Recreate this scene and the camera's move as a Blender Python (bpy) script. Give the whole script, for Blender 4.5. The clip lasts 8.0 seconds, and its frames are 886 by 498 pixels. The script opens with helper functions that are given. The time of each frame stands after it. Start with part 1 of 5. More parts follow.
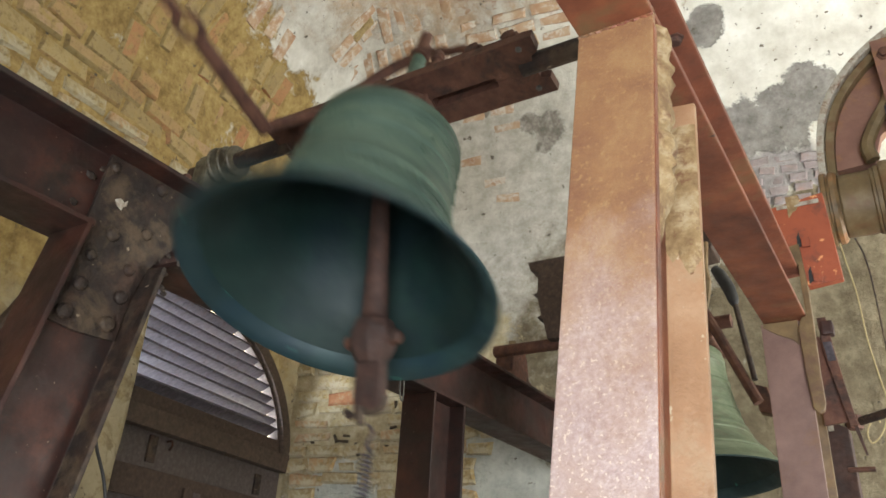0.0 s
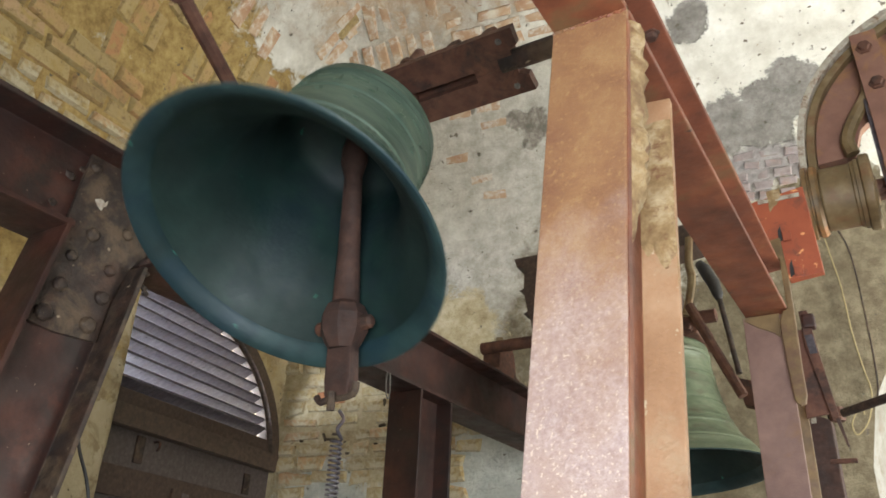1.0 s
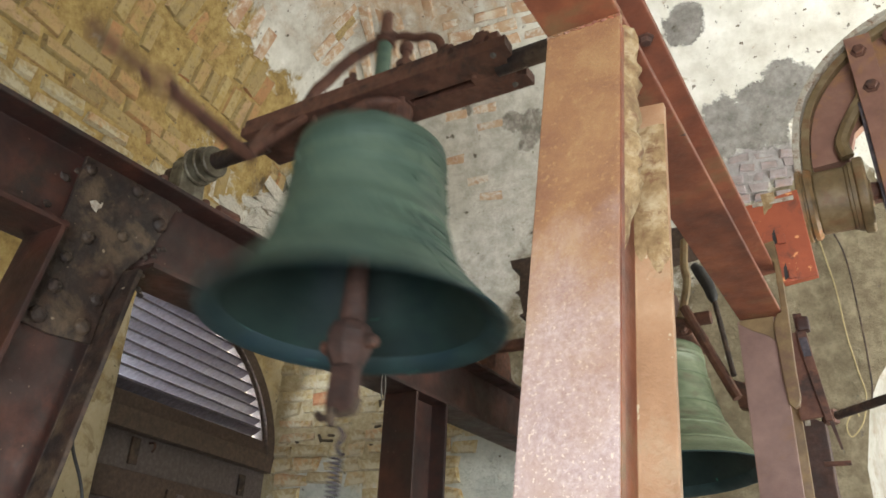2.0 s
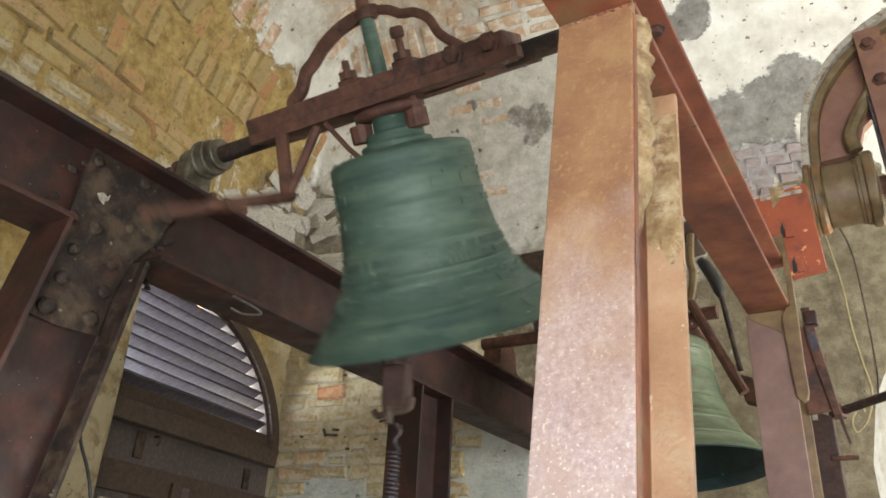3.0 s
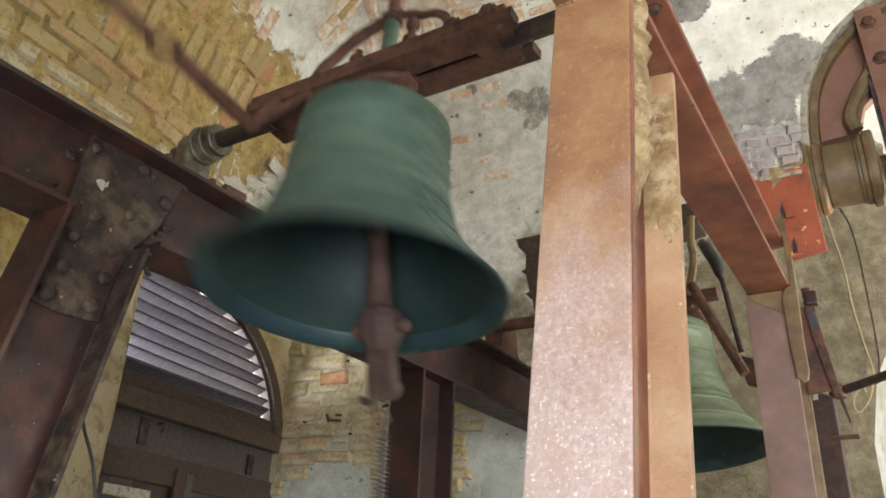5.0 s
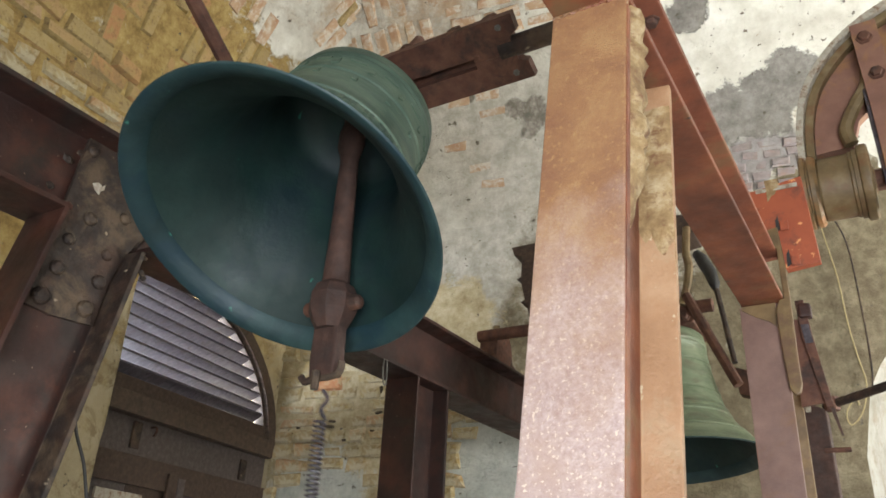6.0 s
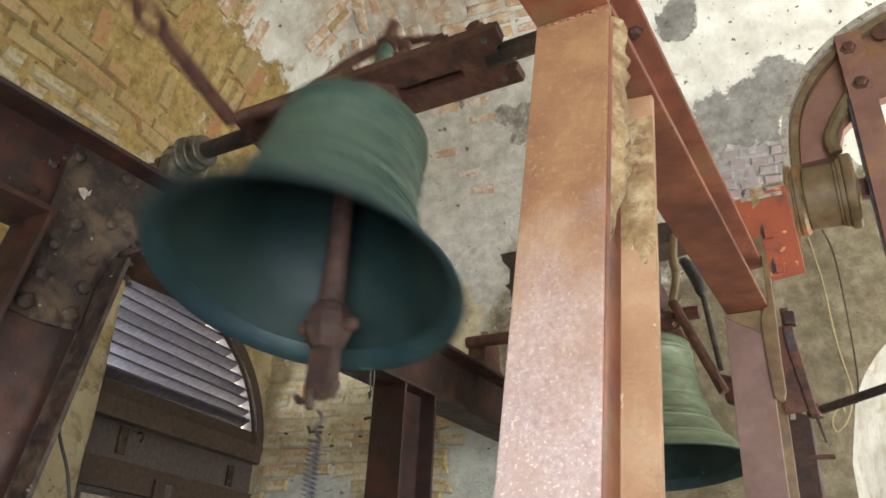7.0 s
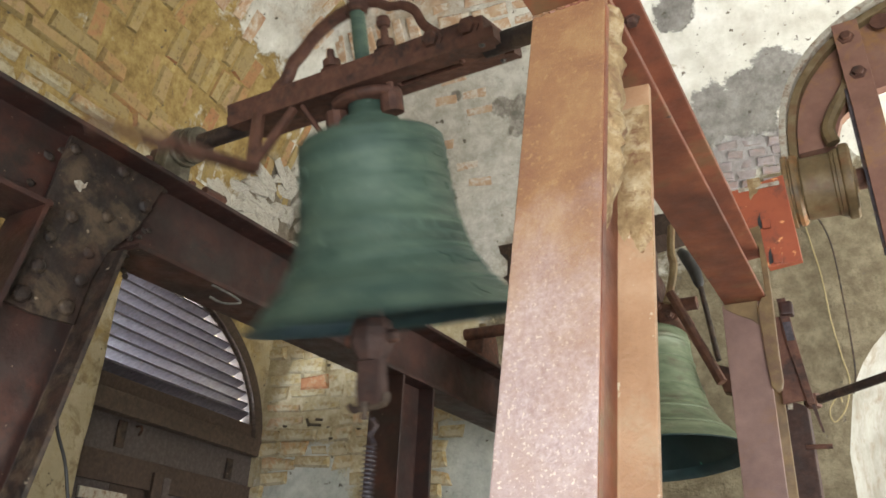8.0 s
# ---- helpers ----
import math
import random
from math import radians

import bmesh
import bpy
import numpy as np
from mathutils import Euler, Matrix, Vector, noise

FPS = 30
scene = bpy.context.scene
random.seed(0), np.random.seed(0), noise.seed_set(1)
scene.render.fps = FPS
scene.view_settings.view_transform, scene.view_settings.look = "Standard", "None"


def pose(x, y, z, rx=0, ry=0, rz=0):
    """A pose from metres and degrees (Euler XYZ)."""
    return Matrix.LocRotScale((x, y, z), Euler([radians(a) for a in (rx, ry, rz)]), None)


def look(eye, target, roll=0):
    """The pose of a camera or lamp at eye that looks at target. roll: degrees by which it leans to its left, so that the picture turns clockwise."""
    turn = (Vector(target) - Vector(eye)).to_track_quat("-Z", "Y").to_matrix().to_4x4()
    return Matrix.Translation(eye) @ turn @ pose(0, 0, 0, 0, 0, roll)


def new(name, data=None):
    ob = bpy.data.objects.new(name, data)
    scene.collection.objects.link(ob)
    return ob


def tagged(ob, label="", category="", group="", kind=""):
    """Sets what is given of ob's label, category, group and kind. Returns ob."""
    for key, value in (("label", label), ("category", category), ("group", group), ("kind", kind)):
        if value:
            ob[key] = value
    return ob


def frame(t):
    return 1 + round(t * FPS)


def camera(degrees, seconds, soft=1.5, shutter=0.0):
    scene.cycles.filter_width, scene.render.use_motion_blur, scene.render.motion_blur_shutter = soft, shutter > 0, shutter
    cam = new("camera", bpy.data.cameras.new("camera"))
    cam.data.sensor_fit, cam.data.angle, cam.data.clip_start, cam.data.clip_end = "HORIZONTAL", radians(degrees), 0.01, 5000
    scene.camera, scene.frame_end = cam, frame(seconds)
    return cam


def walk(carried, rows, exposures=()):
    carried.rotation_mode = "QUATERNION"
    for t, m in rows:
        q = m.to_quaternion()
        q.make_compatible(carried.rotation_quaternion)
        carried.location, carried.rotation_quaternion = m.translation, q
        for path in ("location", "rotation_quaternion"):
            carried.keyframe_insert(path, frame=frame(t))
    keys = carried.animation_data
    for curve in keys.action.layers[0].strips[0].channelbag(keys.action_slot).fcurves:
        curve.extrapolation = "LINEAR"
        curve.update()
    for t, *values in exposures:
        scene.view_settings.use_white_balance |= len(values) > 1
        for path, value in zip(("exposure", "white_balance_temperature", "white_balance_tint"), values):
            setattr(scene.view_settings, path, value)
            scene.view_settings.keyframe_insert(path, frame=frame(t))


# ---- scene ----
cam = camera(59.7, 8.0, soft=1.6, shutter=0.85)
PATH = [
    (0, (-0.016, -0.024, 1.6), (-0.999, 1.488, 2.467), 3.6),
    (0.5, (-0.011, -0.019, 1.597), (-0.988, 1.495, 2.465), 3.5),
    (1, (0.003, -0.013, 1.6), (-0.96, 1.514, 2.462), 2.7),
    (1.5, (0.011, -0.014, 1.606), (-0.944, 1.516, 2.47), 2.7),
    (3, (-0.006, -0.014, 1.598), (-0.969, 1.516, 2.451), 2.9),
    (3.5, (-0.014, -0.015, 1.596), (-0.99, 1.514, 2.439), 3.1),
    (4, (-0.018, -0.013, 1.591), (-1.007, 1.516, 2.419), 3.0),
    (4.5, (-0.011, -0.008, 1.591), (-0.993, 1.533, 2.404), 2.3),
    (5, (-0.002, -0.008, 1.591), (-0.976, 1.534, 2.412), 2.4),
    (6.5, (0.005, -0.012, 1.595), (-0.952, 1.529, 2.438), 3.3),
    (7, (0.015, -0.01, 1.596), (-0.925, 1.537, 2.446), 3.0),
    (7.5, (0.019, -0.008, 1.594), (-0.92, 1.545, 2.433), 2.8),
    (8, (0.015, -0.004, 1.593), (-0.924, 1.552, 2.427), 2.7),
]
walk(cam, [(t, look(eye, target, roll)) for t, eye, target, roll in PATH])

# ---------------------------------------------------------------- light
EXPOSURE = 0.25
scene.view_settings.exposure = EXPOSURE
TURN = radians(9)            # the tower stands turned against the bell frame
UD = Vector((math.cos(TURN), math.sin(TURN), 0))
VD = Vector((-math.sin(TURN), math.cos(TURN), 0))
U0, U1, V0, V1 = -3.17, 3.1, -1.6, 4.6       # inner faces of the tower's walls
SPRING, RISE = 4.05, 2.55                   # foot and rise of the vault


def tw(u, v, z):
    """A place in the tower's own axes."""
    return UD * u + VD * v + Vector((0, 0, z))


world = bpy.data.worlds.new("sky")
scene.world = world
world.use_nodes = True
wn = world.node_tree.nodes
sky = wn.new("ShaderNodeTexSky")
sky.sky_type, sky.sun_disc = "NISHITA", False
sky.sun_elevation, sky.sun_rotation = radians(48), radians(150)
world.node_tree.links.new(sky.outputs[0], wn["Background"].inputs[0])
wn["Background"].inputs[1].default_value = 0.12

sun_data = bpy.data.lights.new("sun", "SUN")
sun_data.energy, sun_data.angle, sun_data.color = 5.0, radians(0.5), (1, 0.94, 0.86)
sun = new("sun", sun_data)
sun.matrix_world = look(tw(3.2, -9.0, 11.0), tw(0, 0, 0))


def opening_light(name, where, aim, w, h, power, color):
    data = bpy.data.lights.new(name, "AREA")
    data.shape, data.size, data.size_y, data.energy, data.color = "RECTANGLE", w, h, power, color
    ob = new(name, data)
    ob.matrix_world = look(where, aim)
    return ob


# daylight that enters by the arched openings
opening_light("south_daylight", tw(0.75, V0 - 0.1, 1.3), tw(0.3, 3, 1.6), 1.7, 1.3, 144, (0.94, 1, 1.05))
opening_light("east_daylight", tw(U1 - 0.03, 2.85, 2.2), tw(0.9, 4.2, 5.3), 1.6, 1.8, 225, (1, 1, 0.94))
opening_light("west_daylight", tw(U0 - 0.72, 3.45, 2.55), tw(-2.0, 4.0, 3.0), 1.8, 1.3, 215, (0.84, 0.92, 1))


# ---------------------------------------------------------------- materials
def graph(name):
    m = bpy.data.materials.new(name)
    m.use_nodes = True
    nt = m.node_tree
    return m, nt, nt.nodes["Principled BSDF"]


def node(nt, kind, **inputs):
    n = nt.nodes.new(kind)
    for key, value in inputs.items():
        n.inputs[key.replace("_", " ")].default_value = value
    return n


def noise_tex(nt, scale, detail=5, rough=0.6, coords=None, distort=0.0):
    n = node(nt, "ShaderNodeTexNoise", Scale=scale, Detail=detail, Roughness=rough, Distortion=distort)
    if coords is None:
        coords = nt.nodes.new("ShaderNodeTexCoord").outputs["Object"]
    nt.links.new(coords, n.inputs["Vector"])
    return n.outputs["Fac"]


def ramp(nt, fac, stops):
    r = nt.nodes.new("ShaderNodeValToRGB")
    e = r.color_ramp.elements
    while len(e) < len(stops):
        e.new(0.5)
    for item, (p, c) in zip(e, stops):
        item.position = p
        item.color = (*c, 1) if len(c) == 3 else c
    nt.links.new(fac, r.inputs[0])
    return r.outputs[0]


def grey(a, b):
    return [(a, (0, 0, 0)), (b, (1, 1, 1))]


def mix(nt, fac, a, b):
    m = nt.nodes.new("ShaderNodeMix")
    m.data_type = "RGBA"
    for sock, val in ((m.inputs[0], fac), (m.inputs[6], a), (m.inputs[7], b)):
        if isinstance(val, (int, float)):
            sock.default_value = val
        elif isinstance(val, tuple):
            sock.default_value = (*val, 1)
        else:
            nt.links.new(val, sock)
    return m.outputs[2]


def calc(nt, op, a, b):
    m = nt.nodes.new("ShaderNodeMath")
    m.operation = op
    m.use_clamp = op in ("MULTIPLY", "ADD")
    for sock, val in zip(m.inputs, (a, b)):
        if isinstance(val, (int, float)):
            sock.default_value = val
        else:
            nt.links.new(val, sock)
    return m.outputs[0]


def bump(nt, bsdf, fac, strength, distance):
    b = node(nt, "ShaderNodeBump", Strength=strength, Distance=distance)
    nt.links.new(fac, b.inputs["Height"])
    nt.links.new(b.outputs[0], bsdf.inputs["Normal"])


def surface(name, tones, scale, stain=None, stain_scale=3.0, stain_span=(0.52, 0.66), fleck=None, fleck_scale=60,
            fleck_span=(0.66, 0.7), rough=(0.6, 0.85), metal=0.0, bump_scale=60, bump_depth=0.002, stretch=None, patch=None):
    """Grain of two or three tones, stains at a larger scale, small flecks, uneven gloss and relief."""
    m, nt, b = graph(name)
    co = nt.nodes.new("ShaderNodeTexCoord").outputs["Object"]
    if stretch:
        mp = node(nt, "ShaderNodeMapping", Scale=stretch)
        nt.links.new(co, mp.inputs["Vector"])
        co = mp.outputs[0]
    n = len(tones)
    col = ramp(nt, noise_tex(nt, scale, 6, 0.65, co), [(0.3 + 0.4 * i / max(1, n - 1), c) for i, c in enumerate(tones)])
    if stain:
        col = mix(nt, ramp(nt, noise_tex(nt, stain_scale, 6, 0.7, co, 0.4), grey(*stain_span)), col, stain)
    if fleck:
        col = mix(nt, ramp(nt, noise_tex(nt, fleck_scale, 3, 0.5, co), grey(*fleck_span)), col, fleck)
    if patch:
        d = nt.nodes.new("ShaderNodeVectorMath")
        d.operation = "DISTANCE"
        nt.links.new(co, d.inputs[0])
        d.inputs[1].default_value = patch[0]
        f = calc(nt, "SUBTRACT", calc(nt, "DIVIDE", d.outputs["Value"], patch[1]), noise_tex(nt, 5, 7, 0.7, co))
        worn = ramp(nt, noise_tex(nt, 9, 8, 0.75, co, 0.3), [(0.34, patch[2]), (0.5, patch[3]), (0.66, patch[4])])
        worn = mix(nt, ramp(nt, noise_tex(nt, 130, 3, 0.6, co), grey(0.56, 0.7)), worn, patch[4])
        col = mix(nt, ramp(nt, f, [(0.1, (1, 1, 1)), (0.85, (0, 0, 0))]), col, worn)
    nt.links.new(col, b.inputs["Base Color"])
    r = ramp(nt, noise_tex(nt, scale * 2.3, 4, 0.6, co), [(0.3, (rough[0],) * 3), (0.7, (rough[1],) * 3)])
    nt.links.new(r, b.inputs["Roughness"])
    b.inputs["Metallic"].default_value = metal
    bump(nt, b, noise_tex(nt, bump_scale, 5, 0.65, co), 0.7, bump_depth)
    return m


# RED and the grimy DARK also hold the left side's dimness in their tones
RED = surface("shaded_red_oxide_paint", [(0.012, 0.0052, 0.0036), (0.031, 0.0098, 0.0063), (0.068, 0.0205, 0.0112)], 6, stain=(0.018, 0.01, 0.0074),
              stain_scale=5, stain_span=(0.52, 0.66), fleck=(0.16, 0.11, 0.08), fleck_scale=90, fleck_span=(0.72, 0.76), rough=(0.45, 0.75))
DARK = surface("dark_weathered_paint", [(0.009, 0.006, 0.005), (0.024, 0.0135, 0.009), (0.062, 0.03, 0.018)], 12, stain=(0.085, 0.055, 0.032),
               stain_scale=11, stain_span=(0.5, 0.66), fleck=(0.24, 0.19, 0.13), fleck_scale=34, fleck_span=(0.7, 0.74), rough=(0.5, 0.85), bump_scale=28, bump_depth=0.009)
ORANGE = surface("orange_red_lead_paint", [(0.085, 0.03, 0.018), (0.175, 0.054, 0.027), (0.29, 0.10, 0.045)], 6, stain=(0.17, 0.095, 0.045),
                 stain_scale=6, stain_span=(0.54, 0.68), fleck=(0.08, 0.04, 0.03), fleck_scale=30, fleck_span=(0.7, 0.74), rough=(0.45, 0.7))
BRIGHT = surface("bright_red_lead_paint", [(0.27, 0.06, 0.026), (0.36, 0.085, 0.034)], 8, stain=(0.17, 0.05, 0.028), stain_scale=14,
                 fleck=(0.7, 0.3, 0.12), fleck_scale=40, rough=(0.5, 0.7))
# dusty paint, lightened to carry the sunlight low on the near post
SUNLIT_DUSTY = surface("sunlit_dusty_red_paint", [(0.36, 0.268, 0.264), (0.5, 0.4, 0.397), (0.64, 0.54, 0.537)], 150, stain=(0.43, 0.315, 0.285),
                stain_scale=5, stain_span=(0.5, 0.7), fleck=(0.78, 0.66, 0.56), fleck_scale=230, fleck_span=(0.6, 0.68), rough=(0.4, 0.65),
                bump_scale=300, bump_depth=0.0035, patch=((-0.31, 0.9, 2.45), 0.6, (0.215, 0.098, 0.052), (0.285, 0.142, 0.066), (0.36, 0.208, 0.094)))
TAN = surface("rust_stained_ochre_paint", [(0.24, 0.125, 0.06), (0.34, 0.19, 0.1), (0.43, 0.27, 0.16)], 7, stain=(0.36, 0.25, 0.15), stain_scale=5,
              fleck=(0.5, 0.4, 0.27), fleck_scale=40, fleck_span=(0.68, 0.72), rough=(0.4, 0.65), bump_scale=120, bump_depth=0.004)
MAUVE = surface("dull_mauve_red_paint", [(0.14, 0.076, 0.06), (0.19, 0.107, 0.085), (0.24, 0.14, 0.112)], 9, stain=(0.2, 0.105, 0.06), stain_scale=4, rough=(0.4, 0.65),
                bump_scale=200, bump_depth=0.002)
RUST = surface("rusty_iron", [(0.055, 0.024, 0.016), (0.1, 0.042, 0.026), (0.15, 0.066, 0.04)], 18, stain=(0.04, 0.022, 0.016),
               stain_scale=10, rough=(0.6, 0.85), metal=0.15, bump_scale=90)
IRON = surface("brown_rusted_iron", [(0.028, 0.014, 0.01), (0.05, 0.023, 0.016), (0.078, 0.036, 0.024)], 20, stain=(0.035, 0.02, 0.016),
               stain_scale=12, rough=(0.65, 0.9), bump_scale=70, bump_depth=0.004)
PATINA = surface("green_bronze_patina", [(0.03, 0.058, 0.043), (0.066, 0.106, 0.076), (0.112, 0.156, 0.108)], 7, stain=(0.03, 0.06, 0.047),
                 stain_scale=3.6, stain_span=(0.48, 0.64), fleck=(0.2, 0.28, 0.22), fleck_scale=60, fleck_span=(0.7, 0.76), rough=(0.5, 0.72), metal=0.1,
                 bump_scale=55, bump_depth=0.003, stretch=(0.55, 0.55, 2.6))
# bronze of the bells' hollows, with the shade inside put into its colour
INNER = surface("shaded_green_bronze", [(0.0028, 0.0125, 0.0108), (0.005, 0.0195, 0.0168), (0.0095, 0.032, 0.027)], 5, stain=(0.0045, 0.017, 0.02),
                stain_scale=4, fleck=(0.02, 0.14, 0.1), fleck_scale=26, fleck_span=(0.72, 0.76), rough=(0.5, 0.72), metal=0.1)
LIP = surface("blue_green_lip_bronze", [(0.007, 0.023, 0.024), (0.013, 0.036, 0.039), (0.025, 0.06, 0.06)], 8, stain=(0.009, 0.03, 0.042), stain_scale=5, fleck=(0.05, 0.2, 0.15), fleck_scale=24,
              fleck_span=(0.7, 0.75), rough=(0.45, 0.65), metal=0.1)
DIRTGREEN = surface("dirty_green_bronze", [(0.03, 0.05, 0.04), (0.05, 0.08, 0.058), (0.08, 0.115, 0.08)], 12, rough=(0.55, 0.75), metal=0.1)
OLIVE = surface("greased_cast_iron", [(0.075, 0.047, 0.02), (0.145, 0.097, 0.043), (0.225, 0.165, 0.09)], 11, stain=(0.14, 0.066, 0.028),
                stain_scale=7, rough=(0.4, 0.7), bump_scale=70)
LICHEN = surface("flaking_grey_paint", [(0.3, 0.26, 0.2), (0.42, 0.38, 0.31), (0.2, 0.13, 0.09)], 26, stain=(0.2, 0.12, 0.07),
                 stain_scale=30, rough=(0.7, 0.9), bump_scale=60, bump_depth=0.004)
CRUST = surface("crumbling_mortar_crust", [(0.14, 0.075, 0.033), (0.28, 0.185, 0.085), (0.46, 0.36, 0.22)], 26, stain=(0.17, 0.085, 0.04),
                stain_scale=34, rough=(0.8, 0.95), bump_scale=80, bump_depth=0.006)
WOOD = surface("dark_old_wood", [(0.03, 0.018, 0.012), (0.055, 0.033, 0.023), (0.085, 0.055, 0.038)], 7, stain=(0.05, 0.03, 0.022),
               stain_scale=5, rough=(0.6, 0.85), stretch=(6, 1.0, 6), bump_scale=22)
BROWNWOOD = surface("brown_window_wood", [(0.042, 0.027, 0.019), (0.07, 0.046, 0.032), (0.1, 0.068, 0.048)], 7, stain=(0.04, 0.026, 0.019), stain_scale=5,
                    rough=(0.6, 0.85), stretch=(6, 1.0, 6), bump_scale=22)
SLATWOOD = surface("blue_grey_slat_wood", [(0.036, 0.029, 0.036), (0.072, 0.06, 0.07), (0.13, 0.113, 0.13)], 6, stain=(0.06, 0.04, 0.038), stain_scale=5,
                   rough=(0.25, 0.45), stretch=(6, 1.0, 6), bump_scale=22)
GREYWOOD = surface("weathered_grey_wood", [(0.048, 0.037, 0.034), (0.08, 0.063, 0.059), (0.125, 0.104, 0.1)], 6, stain=(0.07, 0.05, 0.045),
                   stain_scale=4, rough=(0.32, 0.55), stretch=(6, 1.0, 6), bump_scale=22)
FLOOR = surface("pale_bounce_floor", [(0.42, 0.40, 0.36), (0.52, 0.50, 0.45)], 5, stain=(0.34, 0.32, 0.28), stain_scale=3)
BLACK = surface("black_rubber", [(0.015, 0.014, 0.014), (0.03, 0.028, 0.027)], 20, rough=(0.5, 0.7))
BLUEGREY = surface("blue_grey_steel", [(0.025, 0.022, 0.03), (0.05, 0.042, 0.05), (0.10, 0.085, 0.095)], 24, stain=(0.12, 0.06, 0.035), stain_scale=9,
                   rough=(0.4, 0.7), metal=0.2)
STEEL = surface("dull_steel_wire", [(0.10, 0.095, 0.085), (0.2, 0.19, 0.175)], 30, rough=(0.35, 0.6), metal=0.7)
GREASE = surface("grey_bearing_grease", [(0.05, 0.039, 0.022), (0.1, 0.084, 0.055), (0.19, 0.168, 0.118)], 22, stain=(0.05, 0.035, 0.02), stain_scale=16, rough=(0.35, 0.6), metal=0.2)
CABLE = surface("ochre_cable", [(0.27, 0.21, 0.1), (0.36, 0.29, 0.15)], 20)
WHITEWASH = surface("whitewashed_plaster", [(0.22, 0.205, 0.165), (0.32, 0.305, 0.265), (0.4, 0.385, 0.345)], 5, stain=(0.24, 0.2, 0.15),
                    stain_scale=7, fleck=(0.3, 0.26, 0.2), fleck_scale=30, fleck_span=(0.68, 0.72), rough=(0.8, 0.95), bump_scale=25, bump_depth=0.01)
YELLOWED = surface("yellow_brown_paint", [(0.1, 0.062, 0.028), (0.155, 0.096, 0.04), (0.22, 0.14, 0.06)], 14, stain=(0.12, 0.06, 0.035), stain_scale=9,
                   rough=(0.4, 0.7))


def brick_material(name, island):
    """Old hand-made bricks, each of its own tone, smeared with lime."""
    m, nt, b = graph(name)
    if island:
        rnd = nt.nodes.new("ShaderNodeNewGeometry").outputs["Random Per Island"]
    else:
        rnd = nt.nodes.new("ShaderNodeObjectInfo").outputs["Random"]
    tone = ramp(nt, rnd, [(0.0, (0.3, 0.215, 0.1)), (0.25, (0.37, 0.275, 0.13)), (0.5, (0.45, 0.345, 0.165)), (0.7, (0.42, 0.3, 0.145)),
                          (0.84, (0.46, 0.27, 0.12)), (0.93, (0.42, 0.2, 0.095)), (1.0, (0.52, 0.43, 0.26))])
    tone = mix(nt, ramp(nt, noise_tex(nt, 14, 6, 0.7), grey(0.5, 0.68)), tone, (0.4, 0.29, 0.115))
    tone = mix(nt, ramp(nt, noise_tex(nt, 4.5, 8, 0.72, None, 0.5), grey(0.53, 0.64)), tone, (0.4, 0.285, 0.105))
    tone = mix(nt, ramp(nt, noise_tex(nt, 2.2, 6, 0.7, None, 0.6), grey(0.55, 0.7)), tone, (0.27, 0.195, 0.095))
    if not island:
        tone = mix(nt, ramp(nt, noise_tex(nt, 6, 7, 0.7, None, 0.4), grey(0.41, 0.56)), tone, (0.49, 0.43, 0.3))
    tone = mix(nt, ramp(nt, noise_tex(nt, 30, 6, 0.7), grey(0.52, 0.72)), tone, (0.2, 0.132, 0.06))
    nt.links.new(tone, b.inputs["Base Color"])
    b.inputs["Roughness"].default_value = 0.9
    rough = calc(nt, "ADD", calc(nt, "MULTIPLY", noise_tex(nt, 45, 6, 0.7), 0.35), calc(nt, "MULTIPLY", noise_tex(nt, 14, 6, 0.7), 0.65))
    bump(nt, b, rough, 1.0, 0.03)
    return m


BRICK, BRICKWORK = brick_material("old_brick", False), brick_material("old_brickwork", True)
REDBRICK = surface("lime_smeared_red_bricks", [(0.36, 0.2, 0.12), (0.44, 0.29, 0.18), (0.5, 0.38, 0.26)], 9, stain=(0.58, 0.53, 0.45), stain_scale=11, stain_span=(0.46, 0.6),
                   rough=(0.85, 0.95), bump_scale=30, bump_depth=0.012)
GREYBRICK = surface("mortared_grey_bricks", [(0.19, 0.16, 0.15), (0.28, 0.235, 0.235), (0.36, 0.32, 0.32)], 12, stain=(0.3, 0.21, 0.19), stain_scale=9, rough=(0.85, 0.95),
                    bump_scale=45, bump_depth=0.006)


